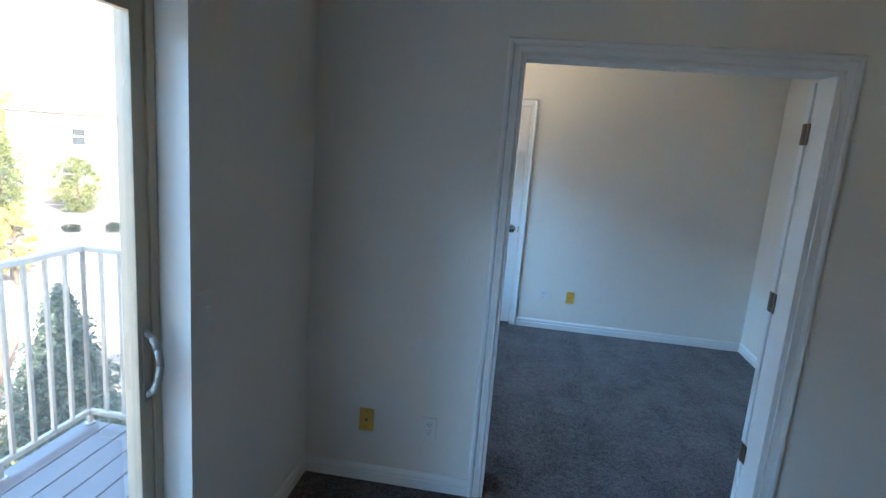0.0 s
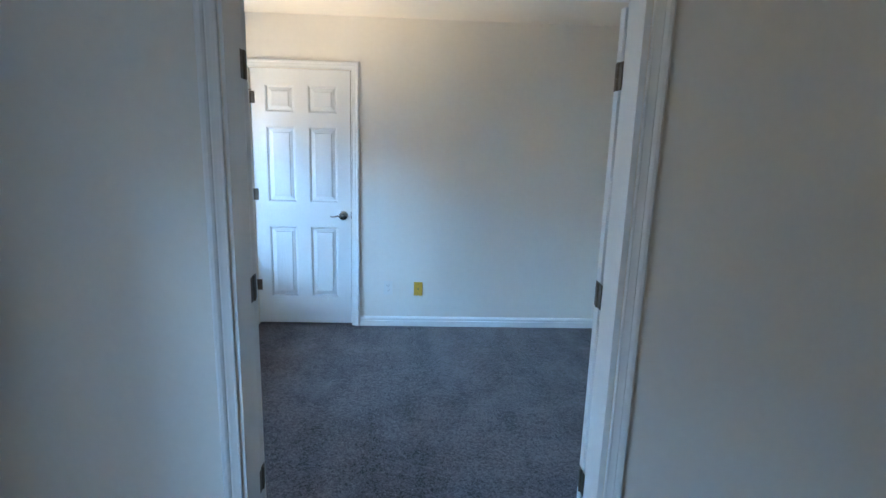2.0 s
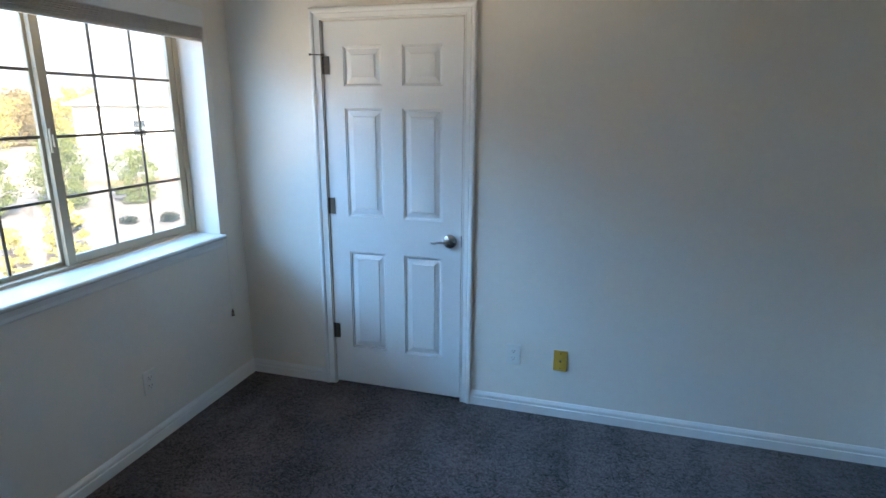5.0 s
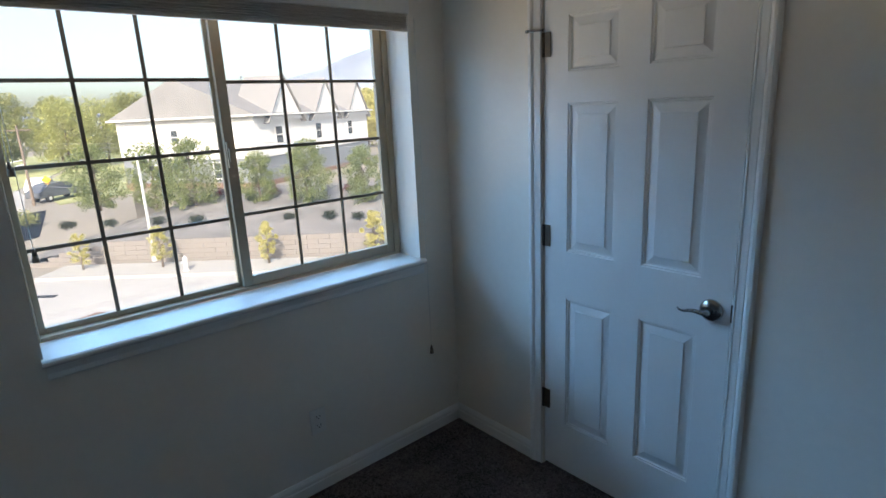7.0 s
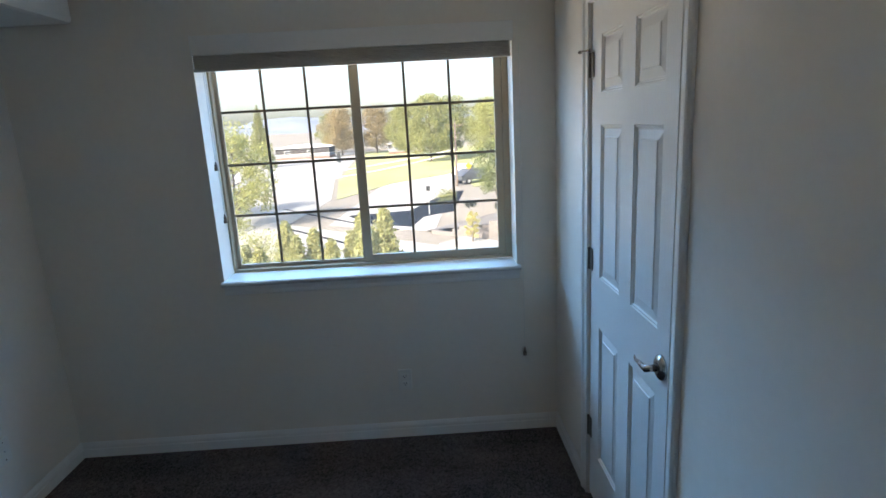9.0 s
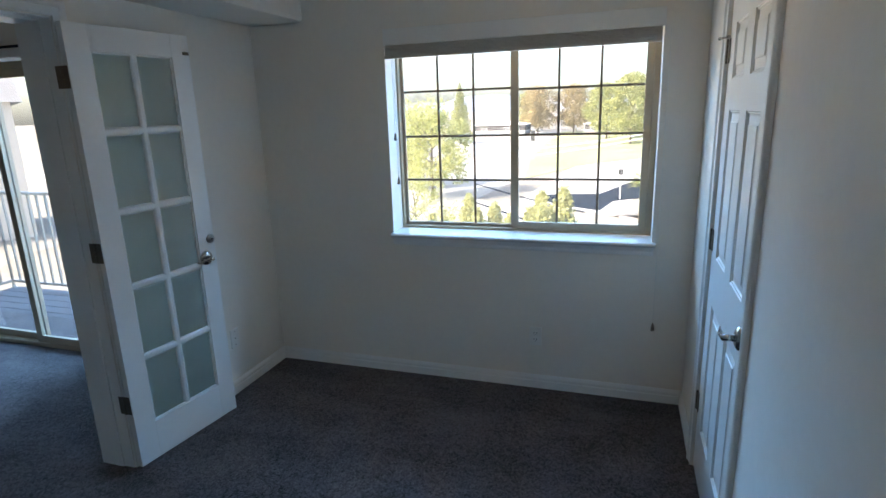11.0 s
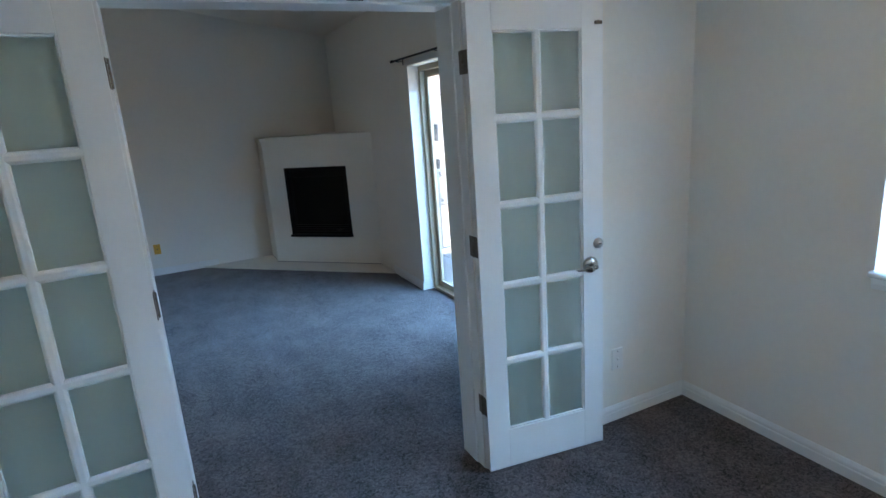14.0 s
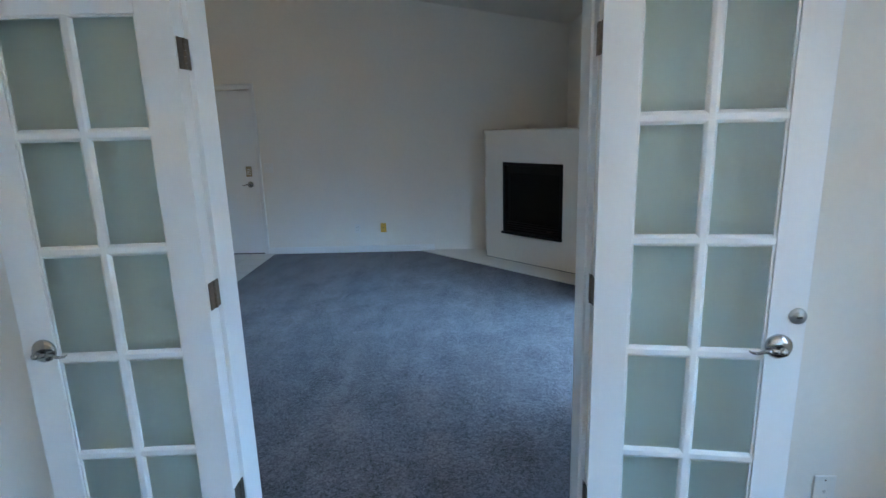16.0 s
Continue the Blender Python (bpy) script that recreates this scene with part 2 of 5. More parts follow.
# ---- plan ----
OW, OE, ON, OS = -1.50, 1.96, 4.87, 2.295        # office faces
LW, LE, LN, LS = -1.10, 4.40, 2.105, -2.90       # living room faces
OH, SOFFIT_Z, SOFFIT_Y = 2.44, 2.175, 2.67
DX0, DX1, DH = -0.204, 1.028, 2.06                 # double doorway
CX0, CX1, CH = -0.925, -0.158, 2.05              # closet doorway
WY0, WY1, WZ0, WZ1 = 3.175, 4.665, 0.905, 2.09   # office window
PY0, PY1, PH = -0.36, 1.15, 2.05                 # patio door
EX0, EX1 = 2.74, 3.66                            # entry door


def vault(x):
    return 2.66 + 0.178 * (x - LW)


solid("floor", [((-1.72, -3.1, -0.3), (4.6, 5.1, 0.0))], CARPET, "dark grey-brown cut-pile carpet", "carpet")
solid("wall_office_west", holed("y", -1.72, OW, 2.2, 5.05, 0, 2.6, [(WY0, WY1, WZ0, WZ1)]), PAINT, "white painted drywall around the window", "wall")
solid("wall_office_north", holed("x", ON, 5.02, OW, 2.12, 0, 2.6, [(CX0, CX1, 0, CH)]), PAINT, "white painted drywall beside the closet", "wall")
solid("wall_office_east", [((OE, 2.2, 0), (2.12, ON, 2.6))], PAINT, "plain white painted drywall", "wall")
solid("wall_between", holed("x", LN, OS, OW if OW > -1.3 else -1.3, 4.56, 0, 3.9, [(DX0, DX1, 0, DH)]), PAINT, "white painted drywall around the double doorway", "wall")
solid("wall_stub", [((OW, 2.2, 0), (-1.3, OS, 2.6))], PAINT, "white painted drywall corner", "wall")
solid("wall_living_west", holed("y", -1.30, LW, -3.1, LN, 0, 2.85, [(PY0, PY1, 0, PH)]), PAINT, "white painted drywall around the patio door", "wall")
solid("wall_living_south", holed("x", -3.08, LS, LW, 4.56, 0, 3.9, [(EX0, EX1, 0, 2.05)]), PAINT, "white painted drywall in shade", "wall")
solid("wall_living_east", [((LE, LS, 0), (4.56, LN, 3.9))], PAINT, "plain white painted drywall", "wall")
solid("closet_wall", [((-1.22, 5.5, -0.3), (0.22, 5.6, 2.6)), ((-1.22, 5.05, -0.3), (-1.1, 5.5, 2.6)), ((0.1, 5.05, -0.3), (0.22, 5.5, 2.6)), ((-1.1, 5.05, 2.44), (0.1, 5.5, 2.6)), ((-1.1, 5.1, -0.3), (0.1, 5.5, 0.0))], PAINT, "plain closet back wall", "wall")
solid("ceiling", [((-1.72, OS, OH), (2.12, 5.05, OH + 0.16))], CEIL, "white ceiling", "ceiling")
bm = bmesh.new()
pts = [(-1.3, vault(-1.3)), (4.56, vault(4.56)), (4.56, vault(4.56) + 0.2), (-1.3, vault(-1.3) + 0.2)]
strip(bm, pts, [lambda u, v: (u, -3.08, v), lambda u, v: (u, LN, v)])
tagged(part("ceiling_vaulted", bm, CEIL), "sloping white vaulted ceiling", "ceiling", kind="structure")
solid("soffit", [((OW, OS, SOFFIT_Z), (OE, SOFFIT_Y, OH))], PAINT, "white boxed-in soffit over the doorway", "soffit", bevel=0.025)

# ---- trim ----
BASE = [(0, 0), (0.014, 0), (0.014, 0.046), (0.0095, 0.049), (0.0095, 0.056), (0.0125, 0.059), (0.0115, 0.068), (0.007, 0.077), (0.004, 0.083), (0, 0.083)]
CASE = [(0.004, 0), (0.004, 0.008), (0.0055, 0.0105), (0.010, 0.011), (0.012, 0.0085), (0.024, 0.010), (0.034, 0.012), (0.037, 0.0105), (0.041, 0.0145), (0.047, 0.018), (0.057, 0.0185), (0.063, 0.015), (0.066, 0.009), (0.066, 0)]


def baseboard(p, q, nx, ny):
    bm = bmesh.new()
    strip(bm, BASE, [lambda u, v: (p[0] + nx * u, p[1] + ny * u, v), lambda u, v: (q[0] + nx * u, q[1] + ny * u, v)])
    return tagged(part("baseboard", bm, TRIM), "white moulded baseboard above the carpet", "baseboard", kind="structure")


def casing(x0, x1, z1, y, sy):
    bm = bmesh.new()
    strip(bm, CASE, [lambda u, v: (x0 - u, y + sy * v, 0.0), lambda u, v: (x0 - u, y + sy * v, z1 + u),
                     lambda u, v: (x1 + u, y + sy * v, z1 + u), lambda u, v: (x1 + u, y + sy * v, 0.0)])
    return tagged(part("trim", bm, TRIM), "white moulded door casing", "door casing", kind="structure")


casing(DX0, DX1, DH, LN, -1)
casing(DX0, DX1, DH, OS, 1)
casing(CX0, CX1, CH, ON, -1)
casing(EX0, EX1, 2.05, LS, 1)
cw = 0.066
baseboard((OW, OS), (OW, ON), 1, 0)
baseboard((OW, ON), (CX0 - cw, ON), 0, -1)
baseboard((CX1 + cw, ON), (OE, ON), 0, -1)
baseboard((OE, OS), (OE, ON), -1, 0)
baseboard((OW, OS), (DX0 - cw, OS), 0, 1)
baseboard((DX1 + cw, OS), (OE, OS), 0, 1)
baseboard((LW, LN), (DX0 - cw, LN), 0, -1)
baseboard((DX1 + cw, LN), (LE, LN), 0, -1)
baseboard((LW, PY1), (LW, LN), 1, 0)
baseboard((LW, -1.13), (LW, PY0), 1, 0)
baseboard((0.55, LS), (EX0 - cw, LS), 0, 1)
baseboard((LE, LS), (LE, LN), -1, 0)

# jamb linings: a wide flat face, then a rebate for the leaves
REBATE = 2.236
bm = bmesh.new()
box(bm, (DX0, REBATE, 0), (DX0 + 0.002, OS + 0.001, DH))
box(bm, (DX1 - 0.002, REBATE, 0), (DX1, OS + 0.001, DH))
box(bm, (DX0 + 0.002, REBATE, DH - 0.004), (DX1 - 0.002, OS + 0.001, DH))
box(bm, (DX0, LN - 0.001, 0), (DX0 + 0.010, REBATE, DH), 0.0015)
box(bm, (DX1 - 0.019, LN - 0.001, 0), (DX1, REBATE, DH), 0.0015)
box(bm, (DX0 + 0.010, LN - 0.001, DH - 0.014), (DX1 - 0.019, REBATE, DH), 0.0015)
jamb = tagged(part("doorway_jamb", bm, TRIM), "white painted jamb lining of the double doorway", "door jamb", kind="structure")
for x in (0.20, 0.42, 0.64):
    bm = bmesh.new()
    box(bm, (x - 0.03, OS - 0.035, DH - 0.008), (x + 0.03, OS - 0.012, DH - 0.0045), 0.001)
    part("catch_plate", bm, HINGE, jamb, "small dark metal catch plate")


# ---- doors ----
ROSE = [(0.0385, 0.0), (0.0385, 0.004), (0.036, 0.009), (0.030, 0.0135), (0.021, 0.017), (0.013, 0.0185)]


def lever(parent, at, side, label="satin nickel lever handle"):
    """A round rosette with a curved lever; local +y is out of the door, side is the lever's way along x."""
    bm = bmesh.new()
    rings = [[bm.verts.new((r * math.cos(k * math.pi / 14), y, r * math.sin(k * math.pi / 14))) for k in range(28)] for r, y in ROSE]
    for a, b in zip(rings, rings[1:]):
        for k in range(28):
            bm.faces.new((a[k], b[k], b[(k + 1) % 28], a[(k + 1) % 28]))
    bm.faces.new(list(reversed(rings[-1])))
    bmesh.ops.recalc_face_normals(bm, faces=bm.faces[:])
    tube(bm, (0, 0.016, 0), (0, 0.052, 0), 0.0105, 0.0105, 16)
    h = part("handle", bm, NICKEL, parent, label, True, at)
    bm = bmesh.new()
    pts = [(0, 0.048, 0), (side * 0.016, 0.053, 0.003), (side * 0.036, 0.052, 0.004), (side * 0.056, 0.050, 0.000), (side * 0.072, 0.048, -0.006), (side * 0.086, 0.046, -0.006), (side * 0.096, 0.044, 0.000)]
    for k, (a, b) in enumerate(zip(pts, pts[1:])):
        tube(bm, a, b, 0.0092 - 0.0011 * k, 0.0092 - 0.0011 * (k + 1), 10)
    bmesh.ops.create_uvsphere(bm, u_segments=10, v_segments=6, radius=0.010, matrix=Matrix.Translation(pts[0]))
    part("lever", bm, NICKEL, h, "", True)
    return h


def hinge(parent, at, label="aged metal butt hinge"):
    """Two leaves either side of a knuckled barrel, spread in local x, facing +y."""
    bm = bmesh.new()
    box(bm, (-0.034, -0.002, -0.045), (-0.003, 0.0015, 0.045), 0.001)
    box(bm, (0.003, -0.002, -0.045), (0.034, 0.0015, 0.045), 0.001)
    for k in range(5):
        tube(bm, (0, 0.002, -0.045 + 0.018 * k + 0.0006), (0, 0.002, -0.045 + 0.018 * (k + 1) - 0.0006), 0.0058, 0.0058, 12)
    for sx in (-0.022, 0.022):
        for z in (-0.03, 0, 0.03):
            tube(bm, (sx, 0.001, z), (sx, 0.0026, z), 0.0042, 0.0034, 8)
    return part("hinge", bm, HINGE, parent, label, False, at)


def panel_mesh(w, h):
    """A moulded raised panel, face towards +y, centred on x and z."""
    bm = bmesh.new()
    rings = []
    for inset, depth in ((0, 0), (0.0025, -0.0045), (0.0075, -0.0042), (0.010, -0.0095), (0.016, -0.010), (0.042, -0.0040), (0.0435, -0.0015), (0.046, -0.001)):
        rings.append([bm.verts.new((sx * (w / 2 - inset), depth, sz * (h / 2 - inset))) for sx, sz in ((-1, -1), (1, -1), (1, 1), (-1, 1))])
    for a, b in zip(rings, rings[1:]):
        for i in range(4):
            bm.faces.new((a[i], b[i], b[(i + 1) % 4], a[(i + 1) % 4]))
    bm.faces.new(list(reversed(rings[-1])))
    bmesh.ops.recalc_face_normals(bm, faces=bm.faces[:])
    if sum(f.normal.y for f in bm.faces) < 0:
        bmesh.ops.reverse_faces(bm, faces=bm.faces[:])
    return bm


def six_panel_door(name, m, w, label, height=2.03):
    """Leaf with its face at y = 0 towards +y, from x = 0 to w."""
    t = thing(name, m, label, "door", kind="structure")
    k = w / 0.76
    xs = [(0.105 * k, 0.322 * k), (0.432 * k, 0.649 * k)]
    zs = [(0.229, 0.813), (1.015, 1.597), (1.710, 1.909)]
    gx = [0, xs[0][0], xs[0][1], xs[1][0], xs[1][1], w]
    gz = [0, zs[0][0], zs[0][1], zs[1][0], zs[1][1], zs[2][0], zs[2][1], height]
    bm = bmesh.new()
    for i in range(5):
        for j in range(7):
            if i % 2 == 1 and j % 2 == 1:
                box(bm, (gx[i], -0.035, gz[j]), (gx[i + 1], -0.014, gz[j + 1]))
            else:
                box(bm, (gx[i], -0.035, gz[j]), (gx[i + 1], 0, gz[j + 1]))
    bmesh.ops.remove_doubles(bm, verts=bm.verts[:], dist=1e-5)
    part("leaf", bm, GRAINED, t)
    for x0, x1 in xs:
        for z0, z1 in zs:
            part("panel", panel_mesh(x1 - x0, z1 - z0), GRAINED, t, "", False, pose((x0 + x1) / 2, 0, (z0 + z1) / 2))
    return t


# closet door in the north wall: face towards -y, hinges at its west edge
closet = six_panel_door("door_1", pose(-0.162, ON + 0.004, 0.018, 0, 0, 180), 0.758, "closed white six-panel closet door with lever handle")
lever(closet, pose(0.062, 0, 0.912), 1)
for z in (1.815, 1.07, 0.325):
    hinge(closet, pose(0.760, 0.004, z))
bm = bmesh.new()
bar(bm, [(0.760, 0.006, 1.868), (0.775, 0.02, 1.868), (0.815, 0.028, 1.869)], 0.0035)
tube(bm, (0.815, 0.028, 1.869), (0.826, 0.03, 1.869), 0.007, 0.006, 10)
tube(bm, (0.760, 0.006, 1.862), (0.760, 0.006, 1.874), 0.008, 0.008, 10)
part("hinge_pin_stop", bm, NICKEL, closet, "hinge-pin door stop with rubber tip")
bm = bmesh.new()
box(bm, (-0.006, -0.002, 0.885), (0.001, 0.004, 0.945), 0.001)
part("strike_plate", bm, HINGE, closet)

# entry door in the south wall
entry = thing("door_4", pose(EX0 + 0.006, LS - 0.03, 0.012), "closed plain white slab entry door with keypad lock", "door", kind="structure")
bm = bmesh.new()
box(bm, (0, -0.044, 0), (EX1 - EX0 - 0.012, 0, 2.03), 0.002)
part("leaf", bm, DOOR, entry)
lever(entry, pose(0.10, 0, 0.885), 1)
bm = bmesh.new()
box(bm, (0.065, 0, 0.985), (0.135, 0.024, 1.115), 0.008)
lock = part("keypad_lock", bm, KEYPAD, entry, "dull bronze keypad deadbolt")
for i in range(3):
    for j in range(4):
        bm = bmesh.new()
        box(bm, (0.078 + 0.017 * i, 0.024, 1.01 + 0.02 * j), (0.088 + 0.017 * i, 0.027, 1.022 + 0.02 * j), 0.001)
        part("key", bm, WHITE_PLASTIC, lock)


def french_door(name, m, mirror, label):
    """Ten-light leaf from its hinge edge x = 0 to 0.606; the seen face is y = 0 towards +y. mirror flips x."""
    t = thing(name, m, label, "french door", "double doors", "structure")
    s = -1 if mirror else 1
    W, H, ST, TOP, BOT, MU = 0.606, 2.03, 0.103, 0.106, 0.192, 0.038

    def slab(nm, x0, x1, z0, z1, y0=-0.035, y1=0.0, bevel=0.002):
        bm = bmesh.new()
        box(bm, (min(s * x0, s * x1), y0, z0), (max(s * x0, s * x1), y1, z1), bevel)
        return part(nm, bm, DOOR, t)

    slab("stile", 0, ST, 0, H)
    slab("stile", W - ST, W, 0, H)
    slab("rail", ST, W - ST, 0, BOT)
    slab("rail", ST, W - ST, H - TOP, H)
    cols = [(ST, W / 2 - MU / 2), (W / 2 + MU / 2, W - ST)]
    ph = (H - TOP - BOT - 4 * MU) / 5
    hm = MU / 2
    prof = lambda y: [(-hm, -0.028), (hm, -0.028), (hm, -0.014), (hm - 0.003, -0.009), (hm - 0.009, -0.005), (hm - 0.012, -0.004), (-hm + 0.012, -0.004), (-hm + 0.009, -0.005), (-hm + 0.003, -0.009), (-hm, -0.014)]
    bm = bmesh.new()
    strip(bm, prof(0), [lambda u, v: (s * W / 2 + u, v, BOT), lambda u, v: (s * W / 2 + u, v, H - TOP)])
    part("muntin", bm, DOOR, t)
    for k in range(5):
        z0 = BOT + k * (ph + MU)
        if k:
            bm = bmesh.new()
            zc = z0 - MU / 2
            strip(bm, prof(0), [lambda u, v: (s * ST, v - 0.0003, zc + u), lambda u, v: (s * (W - ST), v - 0.0003, zc + u)])
            part("muntin", bm, DOOR, t)
        for c0, c1 in cols:
            bm = bmesh.new()
            a, b = sorted((s * (c0 - 0.004), s * (c1 + 0.004)))
            box(bm, (a, -0.021, z0 - 0.004), (b, -0.015, z0 + ph + 0.004))
            part("pane", bm, FROST, t, "frosted glass pane")
    a, b = sorted((s * ST, s * (W - ST)))
    for lo, hi in (((a, -0.015, BOT), (a + 0.008, -0.005, H - TOP)), ((b - 0.008, -0.015, BOT), (b, -0.005, H - TOP)),
                   ((a + 0.008, -0.015, BOT), (b - 0.008, -0.005, BOT + 0.008)), ((a + 0.008, -0.015, H - TOP - 0.008), (b - 0.008, -0.005, H - TOP))):
        bm = bmesh.new()
        box(bm, lo, hi, 0.003)
        part("glazing_bead", bm, DOOR, t)
    lever(t, pose(s * (W - 0.068), 0, 0.916), -s)
    return t


fr = french_door("door_2", pose(-0.202, 2.348, 0.012, 0, 0, -7.5), True, "open white ten-light french door with frosted panes")
fl = french_door("door_3", pose(1.014, 2.327, 0.012, 0, 0, 4.0), False, "open white ten-light french door with frosted panes")
bm = bmesh.new()
tube(bm, (-0.580, 0, 1.012), (-0.580, 0.008, 1.012), 0.025, 0.023, 20)
tube(bm, (-0.580, 0.008, 1.012), (-0.580, 0.013, 1.012), 0.014, 0.013, 16)
dead = part("deadbolt", bm, BRIGHT, fr, "round keyed deadbolt", True)
bm = bmesh.new()
box(bm, (-0.588, 0.0125, 1.008), (-0.573, 0.0165, 1.015), 0.001)
part("keyhole", bm, DARK, dead)
bm = bmesh.new()
tube(bm, (-0.578, 0, 1.945), (-0.575, 0.012, 1.945), 0.008, 0.008, 10)
box(bm, (-0.60, 0.0, 1.938), (-0.565, 0.004, 1.952), 0.001)
part("roller_catch", bm, HINGE, fr, "small metal roller catch")
bm = bmesh.new()
box(bm, (0.604, -0.03, 0.96), (0.607, -0.005, 1.02), 0.001)
part("latch_plate", bm, NICKEL, fl)
for z in (1.815, 1.07, 0.325):
    hinge(fr, pose(0.004, -0.040, z, 0, 0, -82.5))
    hinge(fl, pose(-0.006, -0.042, z, 0, 0, 85))


# ---- office window ----
def bars(t, name, mat, rows, bevel=0.003):
    for lo, hi in rows:
        bm = bmesh.new()
        box(bm, lo, hi, bevel)
        part(name, bm, mat, t)


def glazed(t, y0, y1, z0, z1, x, frame_w, depth, cols, rows, name):
    """A sash: frame, pane and bars between the lights."""
    bars(t, name, VINYL, [((x, y0, z0), (x + depth, y0 + frame_w, z1)), ((x, y1 - frame_w, z0), (x + depth, y1, z1)),
                          ((x, y0 + frame_w, z0), (x + depth, y1 - frame_w, z0 + frame_w)), ((x, y0 + frame_w, z1 - frame_w), (x + depth, y1 - frame_w, z1))])
    bm = bmesh.new()
    xm = x + depth / 2
    box(bm, (xm - 0.002, y0 + frame_w - 0.004, z0 + frame_w - 0.004), (xm + 0.002, y1 - frame_w + 0.004, z1 - frame_w + 0.004))
    pane = part("pane", bm, GLASS, t, "clear glass pane")
    pane.visible_shadow = False
    gy0, gy1, gz0, gz1 = y0 + frame_w, y1 - frame_w, z0 + frame_w, z1 - frame_w
    rows_ = []
    for i in range(1, cols):
        c = gy0 + (gy1 - gy0) * i / cols
        rows_.append(((xm + 0.0025, c - 0.0065, gz0), (xm + 0.0085, c + 0.0065, gz1)))
    for j in range(1, rows):
        c = gz0 + (gz1 - gz0) * j / rows
        rows_.append(((xm + 0.0027, gy0, c - 0.0065), (xm + 0.0083, gy1, c + 0.0065)))
    bars(t, "muntin", BRONZE, rows_, 0.001)


win = thing("window_1", pose(0, 0, 0), "tan-framed sliding window with grid bars, white sill", "window", kind="structure")
bars(win, "window_frame", VINYL, [((-1.715, WY0, 0.93), (-1.655, WY0 + 0.012, WZ1)), ((-1.715, WY1 - 0.03, 0.93), (-1.655, WY1, WZ1)),
                                  ((-1.715, WY0 + 0.012, 0.93), (-1.655, WY1 - 0.03, 0.945)), ((-1.715, WY0 + 0.012, 2.045), (-1.655, WY1 - 0.03, WZ1))])
YM = 3.885
glazed(win, WY0 + 0.012, 3.885, 0.945, 2.045, -1.708, 0.020, 0.018, 3, 4, "sash")
glazed(win, 3.877, WY1 - 0.03, 0.945, 2.045, -1.688, 0.040, 0.024, 3, 4, "sash")
bm = bmesh.new()
box(bm, (-1.664, YM - 0.006, 1.43), (-1.650, YM + 0.008, 1.53), 0.005)
box(bm, (-1.652, YM - 0.002, 1.455), (-1.640, YM + 0.005, 1.505), 0.004)
part("latch", bm, VINYL, win, "tan plastic sash latch")
SILL = [(-1.655, 0.905), (-1.655, 0.93), (-1.478, 0.926), (-1.470, 0.921), (-1.468, 0.913), (-1.472, 0.906), (-1.478, 0.903), (-1.482, 0.895), (-1.487, 0.884), (-1.489, 0.872), (-1.5, 0.870), (-1.5, 0.905)]
bm = bmesh.new()
strip(bm, SILL[:7] + [(-1.5, 0.905)], [lambda u, v: (u, WY0 + 0.0 if u < -1.5 else WY0 - 0.008, v), lambda u, v: (u, WY1 if u < -1.5 else WY1 + 0.018, v)])
part("window_sill", bm, SILL_PAINT, win, "glossy white painted sill")
bm = bmesh.new()
strip(bm, [(-1.5, 0.9035), (-1.479, 0.9025), (-1.483, 0.892), (-1.488, 0.878), (-1.4885, 0.862), (-1.491, 0.856), (-1.5, 0.854)], [lambda u, v: (u, WY0, v), lambda u, v: (u, WY1 + 0.01, v)])
part("apron", bm, TRIM, win)

# pleated blind drawn up under its headboard
blind = thing("window_blind", pose(-1.5, 3.92, 2.0), "grey pleated blind raised to the window head", "blind")
bm = bmesh.new()
box(bm, (-0.02, -0.744, 0.012), (0.016, 0.75, 0.100), 0.003)
part("headboard", bm, TRIM, blind, "white painted wooden valance board")
bm = bmesh.new()
box(bm, (0.0, -0.736, -0.047), (0.006, 0.733, 0.012))
part("core", bm, BLIND, blind)
for k in range(7):
    bm = bmesh.new()
    z, d = -0.0455 + 0.0082 * k, 0.021 + 0.003 * (k % 2)
    strip(bm, [(0.006, z), (d, z - 0.0006), (d + 0.0012, z + 0.0016), (d, z + 0.0038), (0.006, z + 0.0044)], [lambda u, v: (u, -0.738 + 0.001 * (k % 3), v), lambda u, v: (u, 0.735 - 0.0015 * (k % 2), v)])
    part("slat", bm, BLIND, blind)
bm = bmesh.new()
box(bm, (0.002, -0.738, -0.060), (0.020, 0.735, -0.047), 0.003)
part("bottom_rail", bm, BLIND, blind)


def pull_cord(y, x, z0, z1, label):
    t = thing("blind_cord", pose(x, y, z0), label, "blind cord", "blind cords")
    bm = bmesh.new()
    tube(bm, (0, 0, 0.02), (0, 0, z1 - z0), 0.0011, 0.0011, 6)
    part("cord", bm, CORD, t)
    bm = bmesh.new()
    tube(bm, (0, 0, -0.018), (0, 0, 0.004), 0.010, 0.008, 10)
    tube(bm, (0, 0, 0.004), (0, 0, 0.026), 0.008, 0.003, 10)
    part("tassel", bm, TASSEL, t, "brown wooden tassel", True)


pull_cord(3.205, -1.53, 1.50, 1.95, "thin blind cord with a dark tassel")
pull_cord(3.215, -1.525, 1.24, 1.95, "thin blind cord with a dark tassel")
pull_cord(4.695, -1.488, 0.45, 2.0, "long thin blind cord hanging beside the window")


